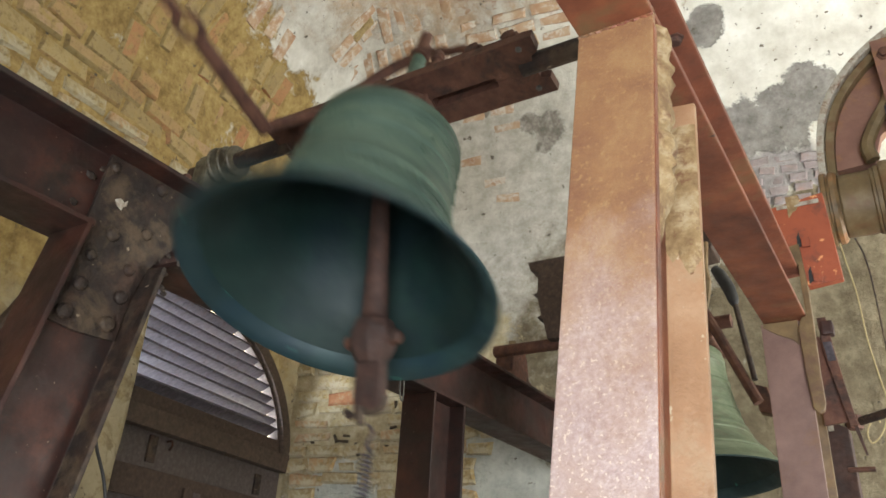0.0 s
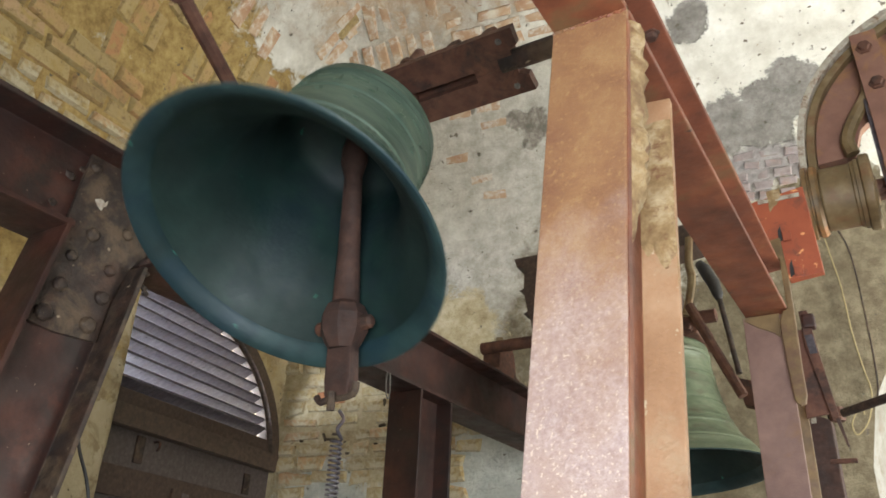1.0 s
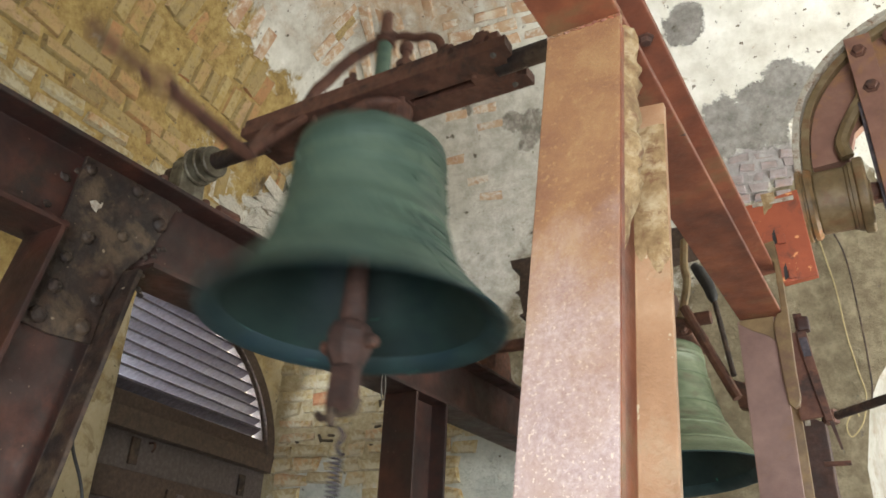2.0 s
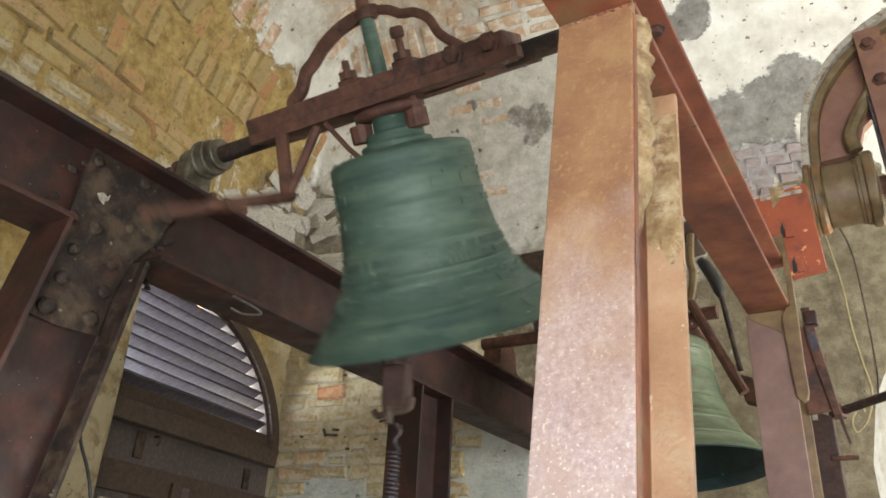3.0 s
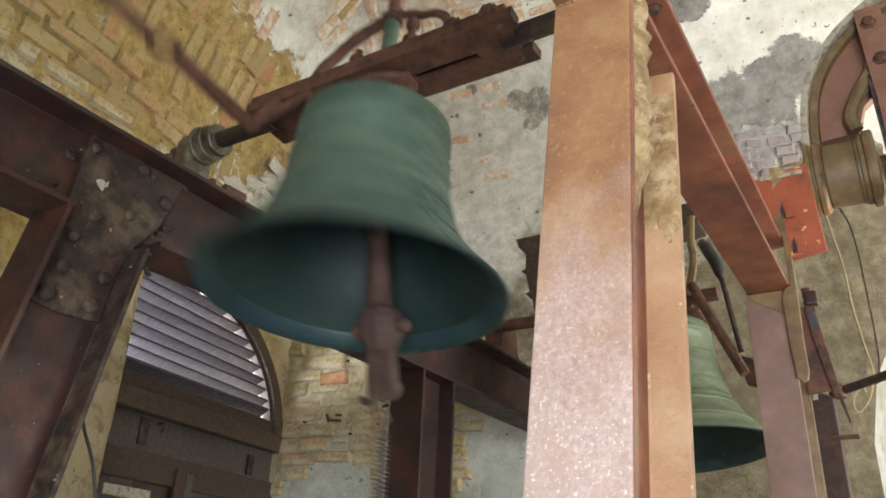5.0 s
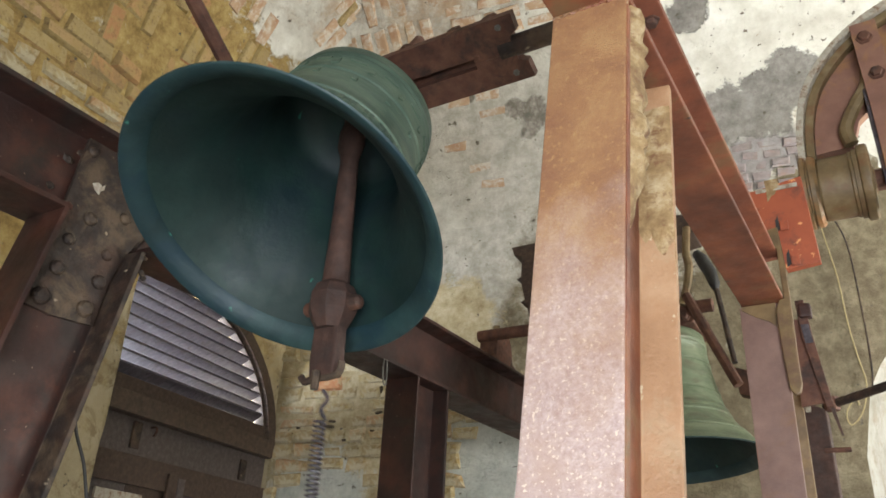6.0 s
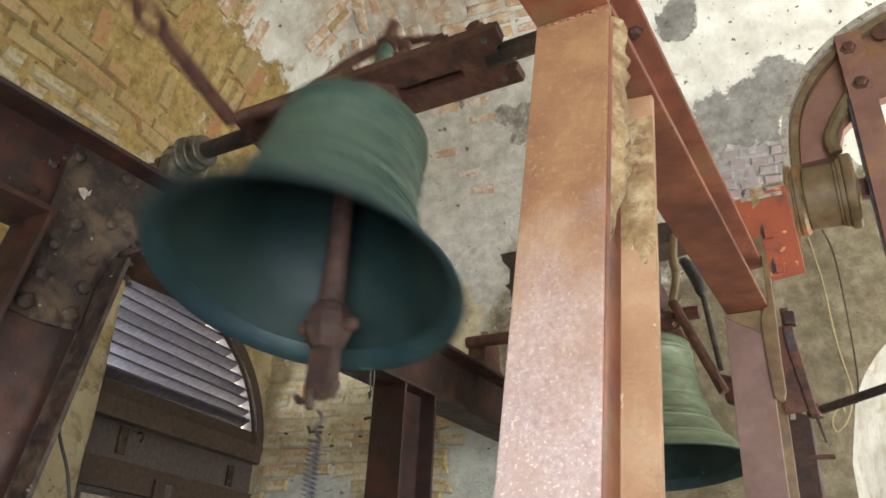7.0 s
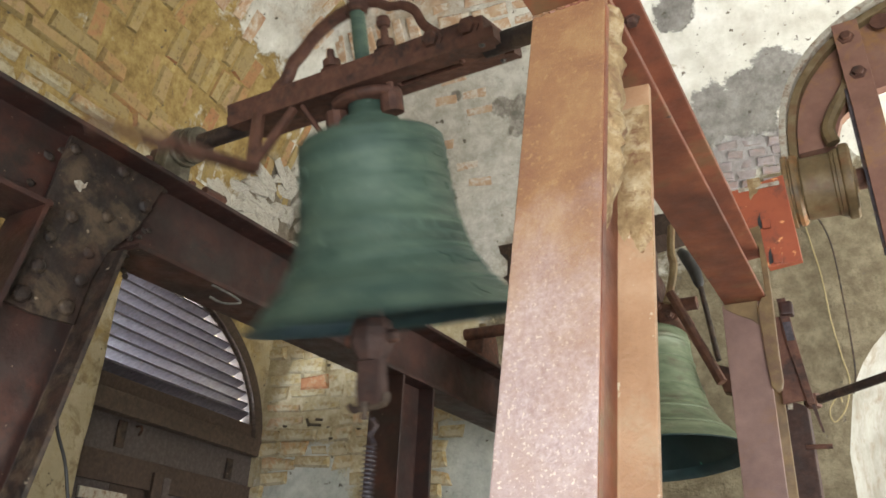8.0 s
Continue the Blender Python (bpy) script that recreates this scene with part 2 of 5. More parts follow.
def masonry(name, coat, spots, layers, base_span=(0.62, 0.68), base=None):
    """Old plaster with flaws. layers: (three tones, stretches of (centre, reach), edge) where another coat shows
    through or dimness is put into the colour.
    """
    m, nt, b = graph(name)
    co = nt.nodes.new("ShaderNodeTexCoord").outputs["Object"]
    col = ramp(nt, noise_tex(nt, 3.5, 7, 0.65, co), [(0.3, coat[0]), (0.52, coat[1]), (0.7, coat[2])])
    col = mix(nt, ramp(nt, noise_tex(nt, 8, 6, 0.7, co, 0.6), grey(*base_span)), col, spots)
    col = mix(nt, ramp(nt, noise_tex(nt, 21, 3, 0.5, co), grey(0.69, 0.72)), col, tuple(c * 0.4 for c in spots))
    ragged = calc(nt, "SUBTRACT", noise_tex(nt, 4.5, 8, 0.7, co, 0.4), 0.5)
    fine = noise_tex(nt, 10, 8, 0.72, co)
    h = noise_tex(nt, 30, 7, 0.7, co)
    for tones, places, edge in layers:
        mask = None
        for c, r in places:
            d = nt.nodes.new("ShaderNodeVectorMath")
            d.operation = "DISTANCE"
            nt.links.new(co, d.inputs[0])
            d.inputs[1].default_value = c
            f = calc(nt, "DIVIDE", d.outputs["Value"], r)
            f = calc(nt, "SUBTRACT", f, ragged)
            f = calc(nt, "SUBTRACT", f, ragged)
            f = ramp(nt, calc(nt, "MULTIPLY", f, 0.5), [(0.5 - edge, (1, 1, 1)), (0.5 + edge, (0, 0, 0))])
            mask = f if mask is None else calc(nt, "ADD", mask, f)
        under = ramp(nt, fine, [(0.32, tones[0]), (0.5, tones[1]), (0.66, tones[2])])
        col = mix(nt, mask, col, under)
        h = calc(nt, "SUBTRACT", h, calc(nt, "MULTIPLY", mask, 0.4))
    pits = ramp(nt, noise_tex(nt, 17, 4, 0.6, co), grey(0.66, 0.71))
    col = mix(nt, pits, col, (0.12, 0.1, 0.075))
    h = calc(nt, "SUBTRACT", h, calc(nt, "MULTIPLY", pits, 0.5))
    nt.links.new(col, b.inputs["Base Color"])
    b.inputs["Roughness"].default_value = 0.92
    bump(nt, b, h, 1.0, 0.02)
    return m


def spot(u, v, z, r):
    return (tuple(tw(u, v, z)), r)


OCHRES = [(0.19, 0.12, 0.04), (0.36, 0.245, 0.086), (0.5, 0.375, 0.155)]
WHITES = [(0.5, 0.47, 0.40), (0.7, 0.68, 0.61), (0.88, 0.86, 0.81)]
GREYS = [(0.14, 0.127, 0.112), (0.235, 0.22, 0.2), (0.33, 0.312, 0.285)]
# dirty plaster low on the north wall, darkened further for the light's falloff
DIRTY_DIM = [(0.1, 0.078, 0.046), (0.155, 0.125, 0.077), (0.23, 0.192, 0.127)]
CREAM = [(0.28, 0.215, 0.115), (0.44, 0.365, 0.225), (0.56, 0.49, 0.345)]
# white plaster toned down where less light reaches it
DIMMED = [(0.33, 0.305, 0.255), (0.45, 0.425, 0.37), (0.58, 0.555, 0.5)]
WEST = masonry("ochre_rubble", [(0.40, 0.33, 0.2), (0.5, 0.42, 0.27), (0.58, 0.52, 0.38)], (0.3, 0.23, 0.13),
               [(OCHRES, [spot(U0, 2.0, 3.9, 1.3), spot(U0, 3.6, 3.9, 1.0)], 0.15),
                # dark mortar: shade between the rubble stones, put into the colour
                ([(0.12, 0.1, 0.075), (0.24, 0.2, 0.15), (0.4, 0.36, 0.29)], [spot(U0, 4.2, 4.1, 0.5)], 0.1)], base_span=(0.5, 0.6))
NORTH = masonry("peeling_white_plaster", WHITES, (0.4, 0.34, 0.27),
                [(DIMMED, [spot(-1.5, V1, 3.8, 0.7), spot(-1.3, V1, 3.2, 0.5)], 0.25),
                 (DIRTY_DIM, [spot(0.4, V1, 2.6, 1.45), spot(-1.1, V1, 2.5, 1.0), spot(0.9, V1, 3.4, 0.75)], 0.25),
                 (CREAM, [spot(-2.9, V1, 3.0, 0.8), spot(-2.3, V1, 2.6, 0.85), spot(-1.85, V1, 3.35, 0.3)], 0.05),
                 ([(0.36, 0.37, 0.34), (0.48, 0.49, 0.45), (0.56, 0.57, 0.52)], [spot(-2.75, V1, 2.15, 0.38), spot(-1.55, V1, 2.35, 0.38)], 0.05)])
VAULT = masonry("vault_limewash", WHITES, (0.42, 0.35, 0.26),
                [(DIMMED, [spot(-1.5, 4.4, 4.6, 0.75), spot(-2.0, 3.9, 5.2, 0.6), spot(-2.2, 3.2, 5.6, 0.7)], 0.25),
                 (OCHRES, [spot(-2.75, 1.6, 4.6, 1.25), spot(-2.85, 2.9, 4.5, 0.75), spot(-2.3, 0.6, 5.3, 1.2), spot(-3.05, 3.85, 4.65, 0.5)], 0.05),
                 ([(0.44, 0.3, 0.19), (0.52, 0.4, 0.28), (0.62, 0.56, 0.47)], [spot(-1.9, 3.3, 5.5, 0.75), spot(-0.9, 3.5, 5.7, 0.5)], 0.12),
                 # the same painted shade behind the stones at the vault's foot
                 ([(0.12, 0.1, 0.075), (0.24, 0.2, 0.15), (0.4, 0.36, 0.29)], [spot(U0, 4.4, 4.25, 0.45), spot(-2.8, V1, 4.3, 0.3)], 0.1),
                 ([(0.22, 0.2, 0.195), (0.32, 0.295, 0.29), (0.42, 0.395, 0.385)], [spot(0.12, V1 - 0.03, 4.25, 0.2), spot(0.34, V1 - 0.03, 4.18, 0.22)], 0.12),
                 (GREYS, [spot(0.06, V1 - 0.1, 4.6, 0.19), spot(0.26, V1 - 0.1, 4.62, 0.21), spot(0.44, V1 - 0.13, 4.74, 0.19), spot(-0.02, V1 - 0.08, 4.45, 0.12), spot(-0.13, 4.26, 5.25, 0.13)], 0.03),
                 ([(0.1, 0.09, 0.075), (0.2, 0.18, 0.15), (0.4, 0.37, 0.32)], [spot(-1.25, 4.43, 4.8, 0.12), spot(-1.38, 4.42, 4.88, 0.08), spot(-1.3, 4.46, 4.68, 0.07), spot(-1.72, 4.4, 5.02, 0.05)], 0.05)])


# ---------------------------------------------------------------- mesh helpers
def part(name, bm, material, parent, label=""):
    me = bpy.data.meshes.new(name)
    bmesh.ops.recalc_face_normals(bm, faces=bm.faces)
    bm.to_mesh(me)
    bm.free()
    me.materials.append(material)
    ob = new(name, me)
    ob.parent = parent
    if label:
        ob["label"] = label
    return ob


def smooth(ob, angle=35):
    me = ob.data
    me.polygons.foreach_set("use_smooth", [True] * len(me.polygons))
    me.set_sharp_from_angle(angle=radians(angle))
    return ob


def bevel(bm, width, segments=1, angle=30):
    edges = [e for e in bm.edges if len(e.link_faces) == 2 and e.calc_face_angle(0) > radians(angle)]
    bmesh.ops.bevel(bm, geom=edges, offset=width, segments=segments, profile=0.6, affect="EDGES", clamp_overlap=True)
    return bm


def box(x0, x1, y0, y1, z0, z1, b=0.003, bm=None):
    own = bm is None
    bm = bm or bmesh.new()
    v = [bm.verts.new((x, y, z)) for x in (x0, x1) for y in (y0, y1) for z in (z0, z1)]
    for f in ((0, 1, 3, 2), (4, 6, 7, 5), (0, 4, 5, 1), (2, 3, 7, 6), (0, 2, 6, 4), (1, 5, 7, 3)):
        bm.faces.new([v[i] for i in f])
    if own and b:
        bmesh.ops.recalc_face_normals(bm, faces=bm.faces)
        bevel(bm, b, 2)
    return bm


def prism(outline, depth, b=0.002, segments=2):
    """An outline in x and z, with thickness along y about 0."""
    bm = bmesh.new()
    front = [bm.verts.new((x, -depth / 2, z)) for x, z in outline]
    back = [bm.verts.new((x, depth / 2, z)) for x, z in outline]
    n = len(outline)
    bm.faces.new(front)
    bm.faces.new(back[::-1])
    for i in range(n):
        bm.faces.new((front[i], back[i], back[(i + 1) % n], front[(i + 1) % n]))
    bmesh.ops.recalc_face_normals(bm, faces=bm.faces)
    if b:
        bevel(bm, b, segments)
    return bm


def ibeam(h, w, tf, tw_, length):
    """A rolled section: flanges w wide, h deep along z, run along y from 0."""
    o = [(-w / 2, -h / 2), (w / 2, -h / 2), (w / 2, -h / 2 + tf), (tw_ / 2, -h / 2 + tf * 1.4), (tw_ / 2, h / 2 - tf * 1.4),
         (w / 2, h / 2 - tf), (w / 2, h / 2), (-w / 2, h / 2), (-w / 2, h / 2 - tf), (-tw_ / 2, h / 2 - tf * 1.4),
         (-tw_ / 2, -h / 2 + tf * 1.4), (-w / 2, -h / 2 + tf)]
    bm = prism(o, length, 0.003, 2)
    bmesh.ops.translate(bm, verts=bm.verts, vec=(0, length / 2, 0))
    return bm


def moved(bm, m):
    bmesh.ops.transform(bm, matrix=m, verts=bm.verts)
    return bm


def lathe(profile, n=64, cap=False):
    """Radius and height pairs turned about z."""
    bm = bmesh.new()
    rings = []
    for r, z in profile:
        if r < 1e-5:
            rings.append([bm.verts.new((0, 0, z))])
        else:
            rings.append([bm.verts.new((r * math.cos(2 * math.pi * i / n), r * math.sin(2 * math.pi * i / n), z)) for i in range(n)])
    for a, b in zip(rings, rings[1:]):
        for i in range(n):
            j = (i + 1) % n
            if len(a) == 1:
                bm.faces.new((a[0], b[j], b[i]))
            elif len(b) == 1:
                bm.faces.new((a[i], a[j], b[0]))
            else:
                bm.faces.new((a[i], a[j], b[j], b[i]))
    return bm


def rod(points, radius, n=12, flat=1.0, close=True):
    """A bar along a line of points; flat squeezes it across."""
    pts = [Vector(p) for p in points]
    bm = bmesh.new()
    rings, side = [], None
    for i, p in enumerate(pts):
        d = (pts[min(i + 1, len(pts) - 1)] - pts[max(i - 1, 0)]).normalized()
        if side is None:
            side = d.cross(Vector((0, 0, 1)) if abs(d.z) < 0.9 else Vector((0, 1, 0))).normalized()
        side = (side - d * side.dot(d)).normalized()
        up = d.cross(side)
        r = radius[i] if isinstance(radius, (list, tuple)) else radius
        rings.append([bm.verts.new(p + side * (r * math.cos(2 * math.pi * k / n)) + up * (r * flat * math.sin(2 * math.pi * k / n))) for k in range(n)])
    for a, b in zip(rings, rings[1:]):
        for k in range(n):
            bm.faces.new((a[k], a[(k + 1) % n], b[(k + 1) % n], b[k]))
    if close:
        bm.faces.new(rings[0][::-1])
        bm.faces.new(rings[-1])
    return bm


def along_x(bm, m=None):
    return moved(bm, (m or Matrix()) @ pose(0, 0, 0, 0, 90, 0))


def bolt(r=0.012, h=0.012):
    bm = lathe([(0, 0), (r * 1.5, 0), (r * 1.5, h * 0.25), (r * 1.05, h * 0.3), (r * 1.05, h * 0.9), (r * 0.8, h), (0, h)], 6)
    return bm


def rivet(r=0.016):
    return lathe([(r, 0), (r * 0.92, r * 0.35), (r * 0.65, r * 0.65), (0, r * 0.8)], 12)


def spline(points, steps=8):
    pts = [Vector(p) for p in points]
    out = []
    for i in range(len(pts) - 1):
        a, b, c, d = pts[max(i - 1, 0)], pts[i], pts[i + 1], pts[min(i + 2, len(pts) - 1)]
        for k in range(steps):
            t = k / steps
            out.append(0.5 * ((2 * b) + (c - a) * t + (2 * a - 5 * b + 4 * c - d) * t * t + (3 * b - a - 3 * c + d) * t ** 3))
    out.append(pts[-1])
    return out


def thing(name, label, category, at=(0, 0, 0), group="", kind=""):
    ob = new(name)
    ob.location = at
    ob.empty_display_size = 0.1
    return tagged(ob, label, category, group, kind)


# ---------------------------------------------------------------- the tower
def relief(p, amount):
    return amount * (noise.noise(p * 1.3) * 1.1 + noise.noise(p * 4.1) * 0.7 + noise.noise(p * 9.7) * 0.35)


def wall(name, label, material, start, along, inward, length, height, openings, rough=0.018, cell=0.07, thick=0.55, splay=1.0):
    """A wall with relief. openings: (from, to, sill, springing, flatness) with an arch on top."""
    def top(o, s):
        r = (o[1] - o[0]) / 2
        return o[3] + o[4] * math.sqrt(max(0, r * r - (s - (o[0] + o[1]) / 2) ** 2))

    cuts = {0.0, length}
    for o in openings:
        cuts |= {o[0], o[1]}
    cuts = sorted(cuts)
    ss = []
    for a, b in zip(cuts, cuts[1:]):
        k = max(2, round((b - a) / cell))
        ss += [a + (b - a) * i / k for i in range(k)]
    ss.append(length)
    bm = bmesh.new()
    seen = {}

    def vert(s, z, back):
        key = (round(s, 4), round(z, 4), back)
        if key not in seen:
            p = start + along * s + Vector((0, 0, z))
            p = p - inward * thick if back else p + inward * relief(p, rough)
            seen[key] = bm.verts.new(p)
        return seen[key]

    def quad(*v):
        if len(set(v)) == 4:
            return bm.faces.new(v)

    def deep(o, s, z):
        """The far edge of a splayed reveal."""
        c, zc = (o[0] + o[1]) / 2, o[3]
        return vert(c + (s - c) * splay, zc + (z - zc) * splay if z > zc else z, 1)

    def reveal(o, a, za, b, zb):
        f = quad(vert(a, za, 0), vert(b, zb, 0), deep(o, b, zb), deep(o, a, za))
        f.material_index = 1
        if splay < 1:
            quad(deep(o, a, za), deep(o, b, zb), vert(b, zb, 1), vert(a, za, 1))

    for a, b in zip(ss, ss[1:]):
        here = [o for o in openings if o[0] - 1e-6 <= a and b <= o[1] + 1e-6]
        spans = [((0, 0), (height, height))]
        if here:
            o = here[0]
            spans = [((0, 0), (o[2], o[2])), ((top(o, a), top(o, b)), (height, height))]
            for za, zb in (((o[2], o[2])), ((top(o, a), top(o, b)))):
                reveal(o, a, za, b, zb)
        for lo, hi in spans:
            k = max(1, round((hi[0] - lo[0]) / cell))
            for i in range(k):
                q = [(a, lo[0] + (hi[0] - lo[0]) * i / k), (b, lo[1] + (hi[1] - lo[1]) * i / k),
                     (b, lo[1] + (hi[1] - lo[1]) * (i + 1) / k), (a, lo[0] + (hi[0] - lo[0]) * (i + 1) / k)]
                if q[2][1] - q[1][1] > 1e-4 or q[3][1] - q[0][1] > 1e-4:
                    quad(*[vert(*c, 0) for c in q])
                    quad(*[vert(*c, 1) for c in q])
    for o in openings:
        for s in (o[0], o[1]):
            reveal(o, s, o[2], s, o[3])
    ob = part(name, bm, material, None)
    ob.data.materials.append(WHITEWASH if splay < 1 else material)
    return smooth(tagged(ob, label, "wall", kind="structure"), 50)


T = 0.55
wall_west = wall("wall_west", "ochre rubble and brick tower wall with flaking lime", WEST, tw(U0, V0 - T, 0), VD, UD, V1 - V0 + 2 * T, 4.3,
                 [(2.19 - V0 + T, 4.59 - V0 + T, 1.0, 2.5, 0.755)], rough=0.03)
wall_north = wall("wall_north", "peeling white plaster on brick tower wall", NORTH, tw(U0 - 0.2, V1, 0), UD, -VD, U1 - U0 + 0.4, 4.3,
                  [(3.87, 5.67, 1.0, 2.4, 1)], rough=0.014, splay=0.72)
wall_south = wall("wall_south", "rough limewashed tower wall with an arched opening", WHITEWASH, tw(U0, V0, 0), UD, VD, U1 - U0, 4.3,
                  [(3.0, 4.8, 0.7, 2.2, 1)], cell=0.2)
wall_east = wall("wall_east", "rough limewashed tower wall with an arched opening", WHITEWASH, tw(U1, V0 - T, 0), VD, -UD, V1 - V0 + 2 * T, 4.3,
                 [(4.15, 5.85, 1.2, 2.9, 1)], cell=0.2)

UC, VC, HU, HV = (U0 + U1) / 2, (V0 + V1) / 2, (U1 - U0) / 2, (V1 - V0) / 2


def vault_z(u, v):
    m = min(1.0, max(abs(u - UC) / HU, abs(v - VC) / HV))
    return SPRING + RISE * math.sqrt(1 - m * m)


def brick_piece(bm, at, a, b, n, la, lb, proud, rng, wear=1.0):
    """One worn brick: a across its length, b across its height, n out of the surface."""
    low, high = [], []
    s = min(la, lb)
    c = 0.2 * s
    for sa, sb in ((-1, -1), (1, -1), (1, 1), (-1, 1)):
        ja, jb = rng.uniform(-0.1, 0.1) * s * wear, rng.uniform(-0.09, 0.09) * s * wear
        q = at + a * (sa * la / 2 + ja) + b * (sb * lb / 2 + jb)
        low.append(bm.verts.new(q - n * 0.05))
        high.append(bm.verts.new(q - a * sa * c * rng.uniform(0.5, 1.1) - b * sb * c * rng.uniform(0.5, 1.1) + n * (proud + rng.uniform(-0.004, 0.004))))
    mid = [bm.verts.new(p.co.lerp(q.co, 0.5) * 0.35 + (p.co + n * (0.05 + proud * 0.55)) * 0.65) for p, q in zip(low, high)]
    bm.faces.new(high)
    for i in range(4):
        j = (i + 1) % 4
        bm.faces.new((low[i], low[j], mid[j], mid[i]))
        bm.faces.new((mid[i], mid[j], high[j], high[i]))


def vault():
    """A cloister vault; its bare bricks are laid lengthwise at the foot and on end above."""
    bm = bmesh.new()
    k = 100
    mus = [math.sin(math.pi / 2 * (2 * i / k - 1)) for i in range(k + 1)]
    grid = {}
    for i, mu in enumerate(mus):
        for j, mv in enumerate(mus):
            u, v = UC + HU * mu, VC + HV * mv
            p = tw(u, v, vault_z(u, v))
            grid[i, j] = bm.verts.new(p + Vector((0, 0, relief(p, 0.02))))
    for i in range(k):
        for j in range(k):
            bm.faces.new((grid[i, j], grid[i + 1, j], grid[i + 1, j + 1], grid[i, j + 1]))
    # outer shell
    t = 0.35
    v = [bm.verts.new(tw(u, w, z)) for u in (U0 - t, U1 + t) for w in (V0 - t, V1 + t) for z in (4.3, SPRING + RISE + 0.5)]
    for f in ((0, 1, 3, 2), (4, 6, 7, 5), (0, 4, 5, 1), (2, 3, 7, 6), (1, 5, 7, 3)):
        bm.faces.new([v[i] for i in f])
    ob = part("ceiling", bm, VAULT, None)
    ob.data.materials.append(BRICKWORK)
    ob.data.materials.append(GREYBRICK)
    ob.data.materials.append(REDBRICK)
    rng = random.Random(5)
    bb = bmesh.new()
    arc = 0.5 * math.pi * (HU + RISE) / 2

    def lay(side, s, w, la, lb, proud):
        f = s / arc * math.pi / 2
        if side == "w":
            reach = math.cos(f) * HV
            if not VC - reach < w < VC + reach:
                return
            p = tw(UC - HU * math.cos(f), w, SPRING + RISE * math.sin(f))
            b = (UD * HU * math.sin(f) + Vector((0, 0, RISE * math.cos(f)))).normalized()
            a = VD
        else:
            reach = math.cos(f) * HU
            if not UC - reach < w < UC + reach:
                return
            p = tw(w, VC + HV * math.cos(f), SPRING + RISE * math.sin(f))
            b = (-VD * HV * math.sin(f) + Vector((0, 0, RISE * math.cos(f)))).normalized()
            a = UD
        n = a.cross(b)
        n = n if n.dot(tw(UC, VC, SPRING) - p) > 0 else -n
        tilt = rng.uniform(-0.06, 0.06)
        a, b = a * math.cos(tilt) + b * math.sin(tilt), b * math.cos(tilt) - a * math.sin(tilt)
        brick_piece(bb, p + Vector((0, 0, relief(p, 0.02))), a, b, n, la, lb, proud, rng)

    s = 0.05
    while s < 0.36:
        w = 0.6 + rng.uniform(0, 0.2)
        while w < (3.0 if s < 0.2 else 2.6):
            la = rng.uniform(0.2, 0.33)
            if rng.random() < 0.92:
                lay("w", s, w + la / 2, la, rng.uniform(0.1, 0.116), rng.uniform(0.012, 0.046))
            w += la + rng.uniform(0.008, 0.02)
        s += 0.122
    # bricks on end, up the west side
    s = 0.05
    while s < 2.6:
        w = 0.6 + rng.uniform(0, 0.1)
        while w < V1:
            lb = rng.uniform(0.08, 0.125)
            low = s < 0.3 and w < 2.65
            keep = noise.noise(Vector((w * 0.9, s * 1.2, 3.1))) > (-0.42 if s < 1.1 else 0.02)
            if keep and not low and not (s < 0.3 and w > 3.6) and rng.random() < 0.92:
                lay("w", s + 0.13 + rng.uniform(-0.03, 0.03), w + lb / 2, lb, rng.uniform(0.2, 0.27), rng.uniform(-0.012, 0.028))
            w += lb + rng.uniform(0.006, 0.016)
        s += 0.275
    first_red = len(bb.faces)
    for s, w in ((1.28, 3.40), (1.33, 3.24), (1.3, 3.08)):
        lay("w", s, w, 0.1, 0.24, 0.012)
    # the arch over the north side: on end at its flank, lengthwise towards the crown
    s = 1.5
    while s < 2.6:
        for side, w0, w1 in (("w", 3.8, 4.3), ("n", -2.75, -1.85)):
            w = w0 + rng.uniform(0, 0.06)
            while w < w1:
                lb = rng.uniform(0.08, 0.1)
                lay(side, s + 0.13, w, lb, rng.uniform(0.22, 0.27), rng.uniform(0.0, 0.016))
                w += lb + rng.uniform(0.018, 0.035)
        s += 0.285
    s = 1.46
    while s < 2.6:
        w = -1.85 + rng.uniform(0, 0.15)
        while w < -0.75:
            la = rng.uniform(0.2, 0.27)
            lay("n", s, w + la / 2, la, rng.uniform(0.075, 0.09), rng.uniform(0.0, 0.016))
            w += la + rng.uniform(0.015, 0.03)
        s += 0.105
    for s, w in ((1.23, -1.72), (1.06, -1.8), (0.93, -1.56), (1.08, -1.58), (0.36, -1.58), (0.5, -1.68), (0.7, -1.86)):
        lay("n", s, w, rng.uniform(0.17, 0.22), 0.075, rng.uniform(0.002, 0.01))
    first_grey = len(bb.faces)
    s = 0.02
    while s < 0.38:
        w = -0.02 + rng.uniform(0, 0.1)
        while w < 0.45 - 0.2 * max(0, 0.2 - s):
            la = rng.uniform(0.1, 0.14)
            lay("n", s, w + la / 2, la * rng.uniform(0.85, 1), rng.uniform(0.056, 0.07), rng.uniform(0.0, 0.02))
            w += la + 0.014
        s += 0.078
    me = bpy.data.meshes.new("vault_bricks")
    bmesh.ops.recalc_face_normals(bb, faces=bb.faces)
    for k, f in enumerate(bb.faces):
        f.material_index = 2 if k >= first_grey else 3 if k >= first_red else 1
    whole = bmesh.new()
    whole.from_mesh(ob.data)
    bb.to_mesh(me)
    whole.from_mesh(me)
    whole.to_mesh(ob.data)
    bb.free(), whole.free()
    return tagged(ob, "vaulted brick ceiling with flaking ochre and white limewash", "ceiling", kind="structure")


ceiling = vault()
smooth(ceiling, 40)

